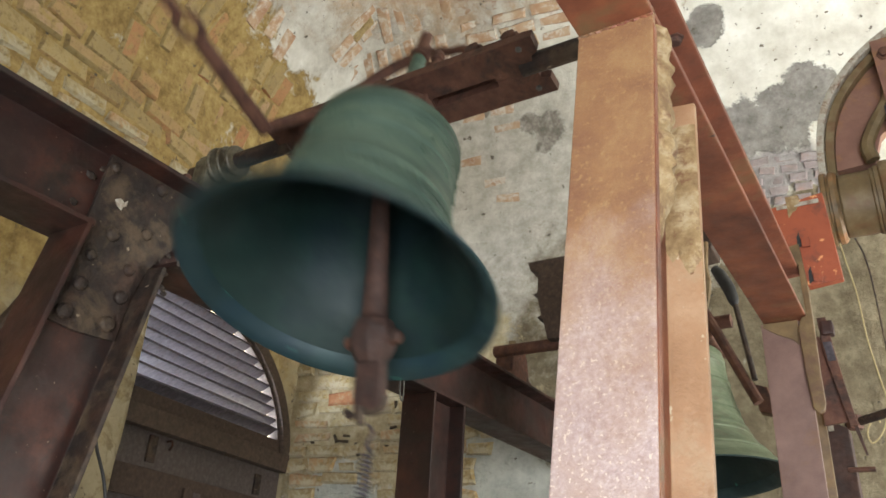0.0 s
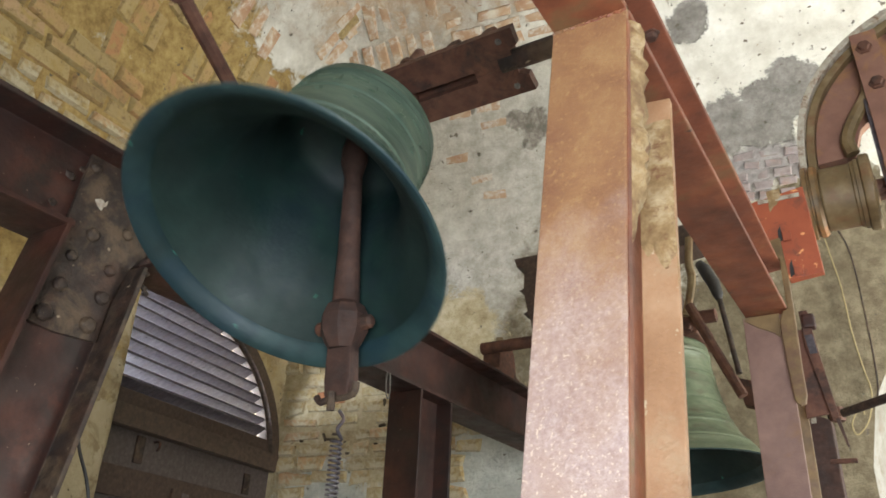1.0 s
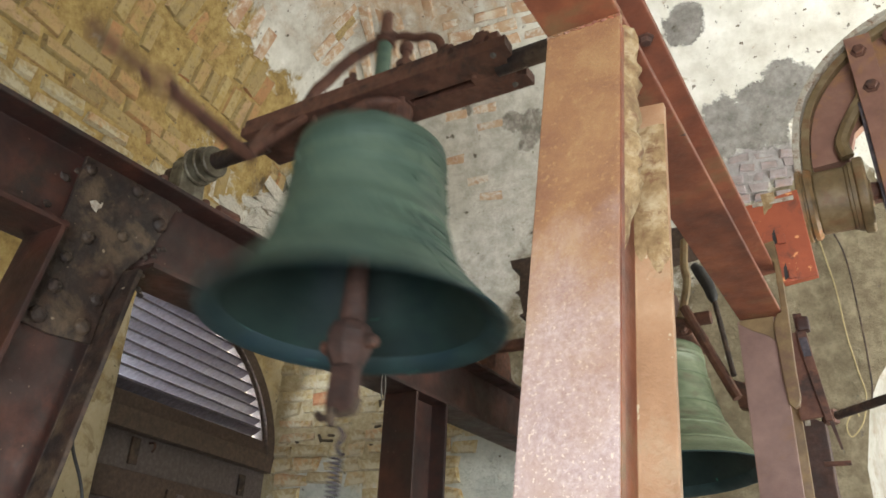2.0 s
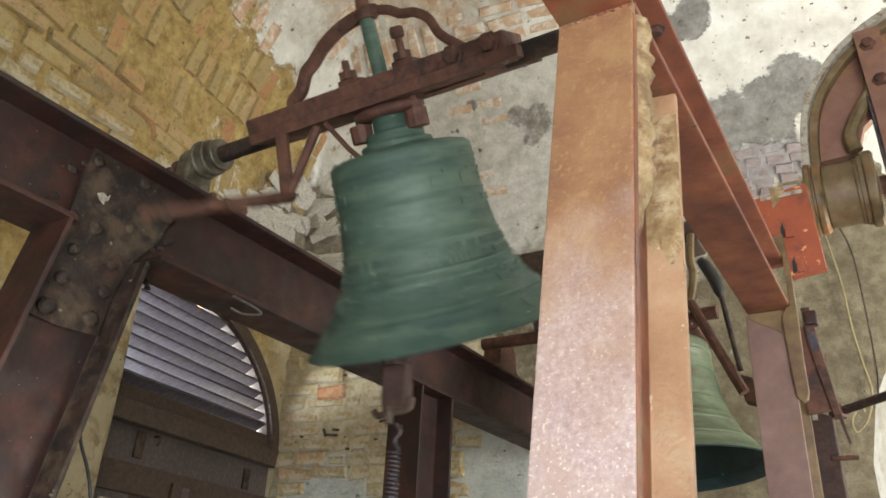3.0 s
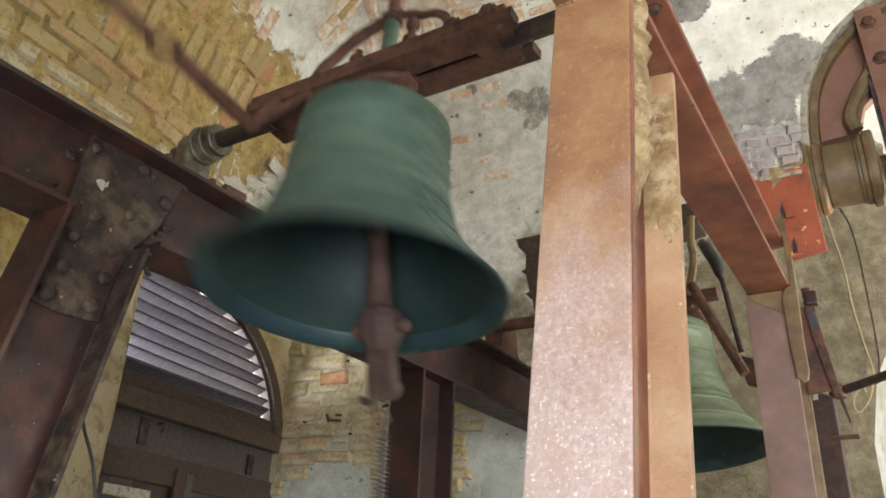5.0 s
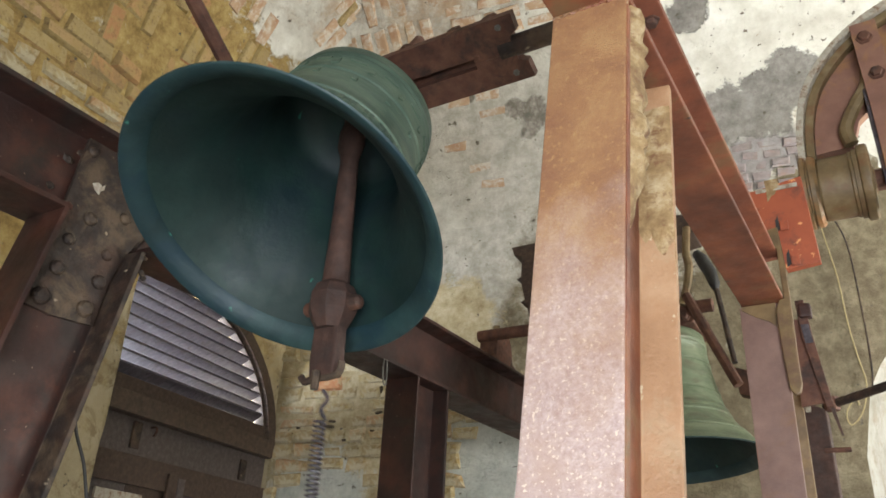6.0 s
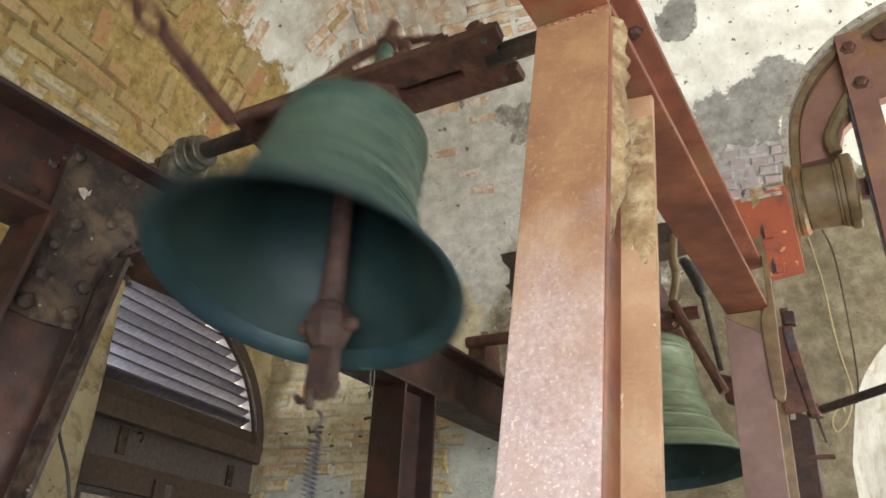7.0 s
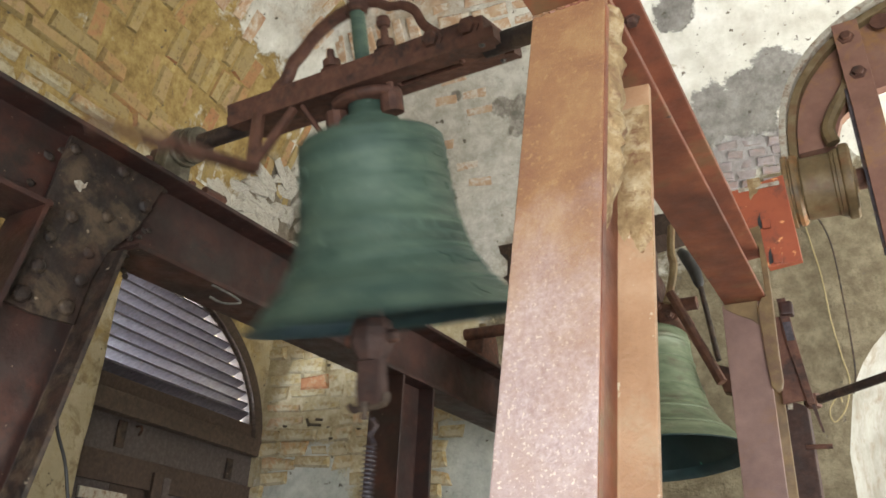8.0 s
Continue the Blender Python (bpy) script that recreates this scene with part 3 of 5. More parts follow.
# the floor is out of view; its pale colour is chosen for bounce light
bm = box(-9, 9, -9, 9, -0.3, 0, 0)
floor = tagged(part("floor", bm, FLOOR, None), "unseen floor of the bell chamber, pale to bounce light up", "floor", kind="structure")
g = bmesh.new()
bmesh.ops.create_grid(g, x_segments=1, y_segments=1, size=600)
ground = tagged(part("ground", moved(g, pose(0, 0, -0.31)), surface("dry_ground", [(0.2, 0.19, 0.12), (0.3, 0.27, 0.2)], 0.2), None),
                "dry pale ground around the tower", "ground", kind="structure")


# ---------------------------------------------------------------- louvred window
def louvre_window():
    """An arched frame with sloping slats over boarded shutters, set in the west recess."""
    root = thing("window_1", "arched dark wooden louvre window above boarded shutters", "window", kind="structure")
    root.matrix_world = Matrix.Translation(tw(U0 - 0.03, 0, 0)) @ pose(0, 0, 0, 0, 0, 9) @ pose(0, 0, 0, 0, 0, 90)
    # local x runs north, y into the wall, z up
    c, z0, r, rise, foot = 3.385, 2.5, 1.21, 0.92, 2.452
    turns = [math.pi * i / 36 for i in range(37)]

    def bow(d):
        return [(c + r - d, foot)] + [(c + (r - d) * math.cos(a), z0 + (rise - d) * math.sin(a)) for a in turns] + [(c - r + d, foot)]

    part("window_frame", prism(bow(0) + bow(0.085)[::-1], 0.12, 0.004), BROWNWOOD, root)
    part("bead", prism(bow(0.086) + bow(0.107)[::-1], 0.06, 0.003), WOOD, root)
    ri = r - 0.107
    part("window_sill", box(c - ri, c + ri + 0.018, -0.066, 0.055, 2.452, 2.566, 0.006), BROWNWOOD, root)
    part("rail", box(c - ri, c + ri - 0.002, -0.03, 0.05, 2.57, 2.652, 0.005), WOOD, root)
    k, z = 0, 2.69
    while z < z0 + rise - 0.115:
        half = ri * math.sqrt(max(0.0, 1 - ((z - z0) / (rise - 0.107)) ** 2)) - 0.02
        bm = moved(box(-half, half, -0.05, 0.05, -0.009, 0.009, 0.003), pose(c - 0.006, 0.012, z, -29 + (k * 37 % 5 - 2) * 1.3, (k * 53 % 5 - 2) * 0.2, 0))
        part("slat", bm, SLATWOOD, root, "weathered grey sloping slat")
        z += 0.067
        k += 1
    # planks and boards below
    part("plank", box(2.17, c + r, 0.005, 0.05, 2.25, 2.47, 0.004), GREYWOOD, root, "grey horizontal plank")
    part("cross_rail", box(2.17, c + r, -0.03, 0.045, 2.10, 2.254, 0.005), WOOD, root)
    x = 2.17
    for k, w in enumerate((0.36, 0.37, 0.44, 0.42, 0.43, 0.4)):
        part("board", box(x + 0.003, x + w - 0.003, 0.0 + 0.006 * (k % 2), 0.05, 1.0, 2.12, 0.004), WOOD if k % 2 else GREYWOOD, root)
        x += w
    # added pale strip, coloured as a piece of light low in the window
    part("light_strip", box(3.12, 3.46, -0.02, -0.002, 2.005, 2.06, 0.004), LICHEN, root, "pale strip standing in for light between the shutters")
    for x, za, zb in ((3.335, 2.29, 2.436), (4.34, 2.272, 2.402)):
        part("hinge_strap", box(x - 0.032, x + 0.032, -0.012, 0.003, za, zb, 0.003), DARK, root, "dark iron hinge strap")
    part("hook", rod(spline([(3.444, -0.002, 2.425), (3.444, -0.035, 2.425), (3.444, -0.045, 2.40), (3.444, -0.03, 2.375)]), 0.007, 8), RUST, root)
    part("stile", box(3.61, 3.69, -0.05, -0.032, 1.0, 2.2, 0.004), WOOD, root)
    part("stile", box(3.70, 3.76, -0.045, -0.032, 1.0, 2.185, 0.004), GREYWOOD, root)
    return root


louvre_window()

# ---------------------------------------------------------------- the steel bell frame
AXY, AXZ, BX = 1.33, 2.832, -1.054      # the swinging bell's axis and its middle


def steel_trestle():
    root = thing("steel_trestle", "riveted steel trestle carrying the bells, worn red oxide paint", "trestle")
    xl, xr = -1.79, -0.315
    # the left beam: web and top flange, its bottom flange cut away where the leg's gusset runs through
    zb, zt = 2.4445, 2.711
    o = [(-0.009, 0.0), (0.009, 0.0), (0.009, zt - zb - 0.022), (0.09, zt - zb - 0.015), (0.09, zt - zb), (-0.09, zt - zb), (-0.09, zt - zb - 0.015), (-0.009, zt - zb - 0.022)]
    part("left_beam", moved(prism(o, 6.0, 0.002, 1), pose(xl, 1.5, zb)), RED, root, "red-brown painted steel beam, darkened by shade in its colour")
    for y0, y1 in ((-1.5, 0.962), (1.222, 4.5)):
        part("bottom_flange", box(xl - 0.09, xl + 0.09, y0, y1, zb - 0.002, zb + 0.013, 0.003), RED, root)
    part("right_beam", moved(ibeam(0.16, 0.12, 0.014, 0.016, 3.83), pose(xr, -1.5, 2.53)), ORANGE, root, "orange-red painted steel beam")
    lean = math.degrees(math.atan(0.166))

    def leg(x, yt, zt, material, label, name, depth=0.238, width=0.12):
        # section turned so that its depth lies along the beams
        bm = ibeam(depth, width, 0.014, 0.016, zt / math.cos(radians(lean)) + 0.03)
        moved(bm, pose(0, 0, 0, -90, 0, 0))          # runs down
        m = pose(x, yt, zt) @ pose(0, 0, 0, -lean, 0, 0)
        return part(name, moved(bm, m), material, root, label)

    near = leg(xr, 0.886 + 0.119, 2.447, SUNLIT_DUSTY, "leaning steel post, dusty red paint with the sunlight coloured in", "near_right_leg")
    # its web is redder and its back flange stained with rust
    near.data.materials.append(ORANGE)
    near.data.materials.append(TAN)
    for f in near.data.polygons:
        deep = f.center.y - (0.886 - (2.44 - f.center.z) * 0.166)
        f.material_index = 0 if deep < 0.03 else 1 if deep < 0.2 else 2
    left = leg(-1.78, 0.943 + 0.1275, 2.441, RED, "leaning red steel post, darkened by shade in its colour", "near_left_leg", 0.255, 0.16)
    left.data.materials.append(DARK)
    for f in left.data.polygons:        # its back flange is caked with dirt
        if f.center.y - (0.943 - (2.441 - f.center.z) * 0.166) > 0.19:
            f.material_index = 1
    for x, y, zt, mat, nm, depth, width in ((-0.326, 2.30, 2.447, MAUVE, "far_right_post", 0.24, 0.112), (-1.78, 2.574, 2.441, RED, "far_left_post", 0.254, 0.16)):
        bm = moved(ibeam(depth, width, 0.014, 0.016, zt), pose(0, 0, 0, -90, 0, 0))
        post = part(nm, moved(bm, pose(x, y + depth / 2, zt)), mat, root)
        if mat is MAUVE:
            post.data.materials.append(YELLOWED)
            for f in post.data.polygons:
                if f.center.y > y + 0.2:
                    f.material_index = 1
    edge = moved(box(-0.0012, 0.0008, 0.001, 0.0135, -1.9, -0.02, 0), pose(-0.2545, 0.886, 2.447) @ pose(0, 0, 0, -lean, 0, 0))
    part("flange_edge", edge, ORANGE, root, "bare red edge of the flange")
    # gusset on the left leg's web, up over the beam's
    o = [(0.992, 2.69), (0.978, 2.54), (0.968, 2.45), (0.94, 2.32), (0.925, 2.20), (1.02, 2.192), (1.135, 2.20), (1.15, 2.33), (1.185, 2.43), (1.25, 2.52), (1.31, 2.69)]
    bm = moved(prism(o, 0.014, 0.003), pose(-1.767, 0, 0, 0, 0, 90))
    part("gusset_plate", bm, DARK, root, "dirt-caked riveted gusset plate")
    for k, (y, z) in enumerate(((1.008, 2.393), (0.998, 2.31), (0.977, 2.228), (1.122, 2.396), (1.118, 2.316), (1.098, 2.235), (1.01, 2.655), (1.161, 2.665), (1.255, 2.60), (1.149, 2.515), (1.05, 2.47))):
        part("rivet", moved(rivet(0.017 + 0.003 * (k % 3)), pose(-1.76, y, z, 0, 90, 0)), DARK, root)
    # crust of dirt over the gusset's edge on the beam
    rng = random.Random(17)
    for k in range(46):
        y, z = rng.choice(((0.99, 2.62), (1.29, 2.62), (1.22, 2.5), (1.0, 2.5), (1.1, 2.68)))
        y, z = y + rng.gauss(0, 0.03), min(2.69, z + rng.gauss(0, 0.05))
        r = rng.uniform(0.005, 0.012)
        bm = bmesh.new()
        bmesh.ops.create_icosphere(bm, subdivisions=1, radius=r)
        for v in bm.verts:
            v.co *= 1 + 0.5 * noise.noise(v.co * 90 + Vector((k, 0, 0)))
        part("dirt_lump", moved(bm, pose(-1.769, y, z) @ Matrix.Diagonal((0.5, 1.3, 1, 1))), DARK, root)
    # weld bead where the near right leg meets its beam
    bead = [(xr - 0.06 + 0.12 * i / 30, 0.884 + 0.0015 * math.sin(i * 2.1), 2.4455 + 0.0015 * math.sin(i * 1.3)) for i in range(31)]
    part("weld_bead", rod(bead, [0.0022 + 0.0006 * math.sin(i * 1.7) for i in range(31)], 6), ORANGE, root)
    part("bolt", moved(bolt(0.011, 0.014), pose(-0.281, 1.125, 2.595, 180, 0, 0)), RUST, root)
    # mortar crust in the leg's hollow side: a ragged rope behind the front flange, a skin on the back one
    def crust(z1, z0, cols, label=""):
        bm = bmesh.new()
        rows = []
        z = z1
        while z > z0:
            y = 0.886 - (2.44 - z) * 0.166
            rows.append([bm.verts.new(c(y, z)) for c in cols])
            z -= 0.007
        for a, b in zip(rows, rows[1:]):
            for i in range(len(cols) - 1):
                bm.faces.new((a[i], a[i + 1], b[i + 1], b[i]))
        smooth(part("mortar_crust", bm, CRUST, root, label), 60)

    def lump(y, z, k):
        p = Vector((k * 3.7, y * 40, z * 42))
        return noise.noise(p) * 0.6 + noise.noise(p * 2.3) * 0.45

    def rope(k, x, dy, ax, ay):
        return lambda y, z: (x + ax * lump(y, z, k) - 0.03 * max(0, 2.14 - z) / 0.1, y + dy + ay * lump(y, z, k + 5), z + 0.004 * lump(y, z, k + 9))

    crust(2.44, 2.05, [rope(0, -0.307, 0.012, 0, 0), rope(1, -0.256, 0.015, 0.008, 0.004), rope(2, -0.243, 0.032, 0.014, 0.012), rope(3, -0.246, 0.056, 0.018, 0.016),
                       rope(4, -0.262, 0.085, 0.018, 0.022), rope(5, -0.282, 0.125, 0.014, 0.03), rope(6, -0.307, 0.17, 0, 0)], "crumbling mortar and old nest crust")

    def skin(k, x, dy, a):
        def at(y, z):
            low = max(0.0, 2.13 + 0.05 * lump(k * 0.1, 0.3, k) - z) / 0.05
            return (x, y + dy - max(-0.002, a * (1 + 0.6 * lump(y, z, k)) - 0.012 * low), z)
        return at

    crust(2.375, 2.05, [skin(k, -0.307 + 0.0525 * k / 6, 0.2235, 0.009) for k in range(6)] + [skin(6, -0.2545, 0.2235, 0.004)])
    # bearings of the swinging bell
    for x, m in ((-1.775, GREASE), (-0.385, RUST)):
        zt = 2.711 if x < -1 else 2.61
        k = 0.1 if x < -1 else 0.07
        o = [(-k, zt - AXZ), (k, zt - AXZ), (k, zt - AXZ + 0.025), (0.048, zt - AXZ + 0.03), (0.044, 0.01), (0.03, 0.036), (-0.03, 0.036), (-0.044, 0.01), (-0.048, zt - AXZ + 0.03), (-k, zt - AXZ + 0.025)]
        part("bearing_block", moved(prism(o, 0.06, 0.005), pose(x, AXY, AXZ, 0, 0, 90)), m, root, "greasy bearing block")
        for dx, r, w in ((0.04, 0.06, 0.008), (0.058, 0.042, 0.006), (0.075, 0.056, 0.007), (0.092, 0.038, 0.006), (0.108, 0.05, 0.007)) if x < -1 else ():
            part("bearing_ring", along_x(lathe([(0.026, -w), (r - 0.003, -w), (r, -w * 0.5), (r, w * 0.5), (r - 0.003, w), (0.026, w)], 28), pose(x + dx, AXY, AXZ)), GREASE, root, "grey greasy bearing ring")
        for y in ((-0.085, 0.085) if x < -1 else ()):
            part("bolt", moved(bolt(0.013, 0.03), pose(x, AXY + y, zt + 0.025)), RUST, root)
    part("clamp_bar", rod([(-1.72, 1.42, 2.722), (-1.715, 1.5, 2.722)], 0.018, 6), RUST, root)
    # chips where the paint has gone
    for k, (x, y, z, w, h, turn_) in enumerate(((-0.362, 0.8185, 2.046, 0.004, 0.008, 20), (-0.262, 0.812, 2.007, 0.005, 0.018, 8), (-0.335, 0.8105, 1.988, 0.012, 0.003, 30), (-0.32, 0.776, 1.772, 0.008, 0.014, -20),
                                              (-0.30, 0.85, 2.23, 0.004, 0.004, 0), (-0.318, 0.839, 2.165, 0.003, 0.006, 10), (-0.368, 0.87, 2.36, 0.004, 0.003, 0))):
        bm = moved(box(-w / 2, w / 2, -0.0014, 0.0014, -h / 2, h / 2, 0.0005), pose(x, 0.886 - (2.44 - z) * 0.166 - 0.0005, z, -lean, turn_, 0))
        part("paint_chip", bm, WHITEWASH, root, "pale paint chip")
    o = [(1.03, 2.568), (1.045, 2.578), (1.06, 2.571), (1.067, 2.582), (1.066, 2.564), (1.057, 2.557), (1.055, 2.546), (1.04, 2.554)]
    part("paint_chip", moved(prism(o, 0.003, 0), pose(-1.7585, 0, 0, 0, 0, 90)), LICHEN, root)
    # hanging wire clip under the left beam
    part("wire_clip", rod(spline([(-1.705, 1.505, 2.438), (-1.695, 1.585, 2.43), (-1.69, 1.615, 2.416), (-1.70, 1.555, 2.396), (-1.705, 1.505, 2.40)]), 0.004, 8), STEEL, root)
    # a doubled wire that hangs under the left beam
    part("wire_loop", rod(spline([(-1.70, 2.33, 2.445), (-1.70, 2.325, 2.40), (-1.70, 2.335, 2.352), (-1.70, 2.35, 2.35), (-1.70, 2.352, 2.40), (-1.70, 2.345, 2.445)]), 0.003, 6), STEEL, root)
    return root


steel_trestle()


# ---------------------------------------------------------------- bells
def bell_profile(d, h, flare=0.0):
    """Outer and inner curve of a bell: radius and depth below the shoulder."""
    r = d / 2
    out = [(0.0, 0.05), (0.25, 0.047), (0.30, 0.04), (0.46, 0.022), (0.52, 0.008), (0.543, -0.01), (0.549, -0.04), (0.549, -0.07), (0.557, -0.076), (0.557, -0.092), (0.549, -0.098), (0.549, -0.108), (0.555, -0.113), (0.555, -0.122), (0.549, -0.127),
           (0.555, -0.2), (0.56, -0.262), (0.57, -0.267), (0.57, -0.276), (0.562, -0.281), (0.582, -0.4), (0.603, -0.5), (0.614, -0.505), (0.616, -0.518), (0.608, -0.523), (0.618, -0.55), (0.632, -0.6), (0.65, -0.645), (0.664, -0.65), (0.668, -0.664), (0.66, -0.668), (0.672, -0.69),
           (0.686, -0.694), (0.692, -0.706), (0.688, -0.712), (0.735, -0.775), (0.785, -0.828), (0.802, -0.832), (0.81, -0.845), (0.805, -0.85), (0.82, -0.862), (0.836, -0.867), (0.842, -0.88), (0.88, -0.915), (0.945, -0.967), (0.985, -0.99), (1.0, -1.0)]
    inn = [(0.992, -1.006), (0.975, -1.006), (0.93, -0.985), (0.885, -0.95), (0.875, -0.93), (0.80, -0.865), (0.70, -0.78), (0.62, -0.68), (0.56, -0.56), (0.52, -0.42), (0.50, -0.28), (0.48, -0.14), (0.42, -0.06), (0.25, -0.03), (0, -0.03)]

    def wide(b):
        k = min(1.0, max(0.0, (-b - 0.5) / 0.5))
        return r * (1 + flare * k * k * (3 - 2 * k))

    return [(a * wide(b), b * h) for a, b in out], [(a * wide(b), b * h) for a, b in inn]


def radius_at(profile, z):
    for (r0, z0), (r1, z1) in zip(profile, profile[1:]):
        if z1 <= z <= z0:
            return r0 + (r1 - r0) * (z0 - z) / max(1e-6, z0 - z1)
    return profile[-1][0]


def around(bm, profile, zc, a0, w, hgt, proud, tilt=0.0):
    """A small raised bar on the bell's skin."""
    vs = []
    for da, dz in ((-1, -1), (1, -1), (1, 1), (-1, 1)):
        z = zc + dz * hgt / 2 + da * tilt
        a = a0 + da * w / 2 / radius_at(profile, zc)
        for p in (-0.003, proud):
            r = radius_at(profile, z) + p
            vs.append(bm.verts.new((r * math.cos(a), r * math.sin(a), z)))
    lo, hi = vs[0::2], vs[1::2]
    bm.faces.new(hi)
    for i in range(4):
        bm.faces.new((lo[i], lo[(i + 1) % 4], hi[(i + 1) % 4], hi[i]))


def bell_body(root, d, h, zt, material, ornaments=True, flare=0.0):
    out, inn = bell_profile(d, h, flare)
    n = 112
    body = part("bell_body", moved(lathe(out, n), pose(0, 0, zt)), material, root, "green patinated bronze bell")
    smooth(body, 50)
    bore = part("bell_bore", moved(lathe(inn[4:], n), pose(0, 0, zt)), INNER, root, "blue-green inside of the bell, its shade put into the colour")
    smooth(part("bell_lip", moved(lathe([out[-1]] + inn[:5], n), pose(0, 0, zt)), LIP, root, "bluish lip of the bell, lighter than its inside"), 40)
    smooth(bore, 60)
    if ornaments:
        rng = random.Random(11)
        bm = bmesh.new()
        for zc, hgt, count in ((-0.56 * h, 0.022, 92), (-0.62 * h, 0.02, 98)):
            for i in range(count):
                if rng.random() < 0.84:
                    around(bm, out, zc, 2 * math.pi * i / count, rng.uniform(0.007, 0.014), hgt * rng.uniform(0.75, 1), 0.003)
        tagged(part("inscription", moved(bm, pose(0, 0, zt)), DIRTGREEN, body, "two worn bands of raised marks"), kind="stuff")
        bm = bmesh.new()
        for i in range(10):
            a = 2 * math.pi * i / 10
            for k in range(7):
                f = k / 6 - 0.5
                around(bm, out, -0.755 * h - 0.03 * (0.25 - f * f) * 4 * h + 0.018, a + f * 0.46, 0.021, 0.012, 0.003, -f * 0.008)
            around(bm, out, -0.75 * h, a + 0.314, 0.014, 0.034, 0.003)
            around(bm, out, -0.90 * h, a + 0.1, 0.036, 0.012, 0.003, 0.006)
            around(bm, out, -0.92 * h, a + 0.35, 0.022, 0.02, 0.003, -0.005)
        for i in range(14):
            a = 2 * math.pi * i / 14
            around(bm, out, -0.16 * h, a, 0.04, 0.008, 0.004)
            around(bm, out, -0.20 * h, a + 0.2, 0.014, 0.022, 0.004, 0.004)
            around(bm, out, -0.33 * h, a + 0.1, 0.012, 0.018, 0.004)
        tagged(part("ornament", moved(bm, pose(0, 0, zt)), material, body, "raised garlands and tassels"), kind="stuff")
    return body


def swinging_bell():
    root = thing("swinging_bell", "green patinated bronze bell swinging on a rusty steel yoke", "bell")
    # everything is about the axle, with x along it
    zt = -0.155
    bell_body(root, 0.70, 0.471, zt, PATINA, flare=0.035)
    part("crown", smooth_bm(lathe([(0.0, 0.02), (0.052, 0.015), (0.052, -0.082), (0.058, -0.088), (0.076, -0.09), (0.079, -0.094), (0.079, -0.112), (0.083, -0.116), (0.094, -0.119), (0.097, -0.124), (0.097, -0.14), (0.0, -0.14)], 48)),
         PATINA, root, "stepped green bronze crown")
    # yoke: twin plates on a slotted web
    x0, x1 = -1.495 - BX, -0.648 - BX
    part("yoke_plate", box(x0, x1 - 0.02, -0.06, 0.06, 0.012, 0.058, 0.006), RUST, root, "rusty steel yoke bar")
    part("saddle", smooth_bm(moved(lathe([(0, -0.022), (0.085, -0.022), (0.1, -0.03), (0.103, -0.042), (0.095, -0.054), (0.06, -0.06), (0, -0.06)], 40), Matrix.Diagonal((1.0, 0.72, 0.85, 1)))), RUST, root, "rounded rusty saddle over the crown")
    sl0, sl1 = 0.10, 0.285
    # a plate whose outline runs round its slot
    o = [(x0 + 0.02, -0.083), (x1 + 0.012, -0.083), (x1 + 0.010, -0.04), (x1 - 0.012, -0.03), (x1 - 0.012, -0.0085), (sl1, -0.0085), (sl1, -0.022), (sl0, -0.022), (sl0, 0.005),
         (sl1, 0.005), (sl1, -0.0075), (x1 - 0.012, -0.0075), (x1 - 0.012, 0.03), (x1 + 0.010, 0.04), (x1 + 0.012, 0.083), (x0 + 0.02, 0.083)]
    bmp = moved(prism(o, 0.028, 0), pose(0, 0, -0.004, -90, 0, 0) @ Matrix.Diagonal((1, 1, -1, 1)))
    part("yoke_web", bmp, RUST, root, "slotted rusty steel plate")
    for x, y in ((x1 - 0.03, -0.06), (x1 - 0.03, 0.06), (sl1 + 0.012, -0.01)):
        part("bolt", moved(bolt(0.006, 0.006), pose(x, y, -0.018, 180, 0, 0)), STEEL if y * y > 0.001 else RUST, root)
    for x in (x1 - 0.06, x1 - 0.16):
        part("bolt", moved(bolt(0.02, 0.02), pose(x, -0.06, 0.035, 90, 0, 0)), RUST, root)
    for a, b in ((-1.86 - BX, x0 + 0.05), (x1 - 0.05, -0.36 - BX)):
        part("axle", moved(along_x(lathe([(0, a), (0.026, a), (0.026, b), (0, b)], 24)), pose(0, 0, 0.0)), DARK, root, "dark greasy axle stub")
    # clamping cross pieces and bolts at the crown
    for sx in (-1, 1):
        part("clamp", box(sx * 0.088 - 0.03, sx * 0.088 + 0.03, -0.035, 0.035, 0.058, 0.078, 0.004), RUST, root)
        part("clamp_bolt", lathe_at([(0, 0.14 + 0.012 * sx), (0.01, 0.14 + 0.012 * sx), (0.011, 0.1), (0.024, 0.098), (0.024, 0.078), (0.011, 0.076), (0.011, -0.05), (0.03, -0.052), (0.03, -0.098), (0, -0.1)], sx * 0.088, -0.02, 10), RUST, root)
    part("clamp_nut", lathe_at([(0, 0.165), (0.017, 0.163), (0.02, 0.15), (0.017, 0.137), (0.009, 0.134), (0.009, 0.1), (0, 0.1)], 0.088, -0.02, 12), RUST, root)
    part("pin", rod([(0, 0, 0.05), (-0.003, 0, 0.215)], 0.021, 16), PATINA, root, "green bronze pin through the yoke")
    part("pin_head", rod([(-0.003, 0, 0.215), (-0.004, 0, 0.235), (-0.005, 0, 0.25), (-0.006, 0, 0.33)], [0.03, 0.032, 0.02, 0.018], 14), RUST, root)
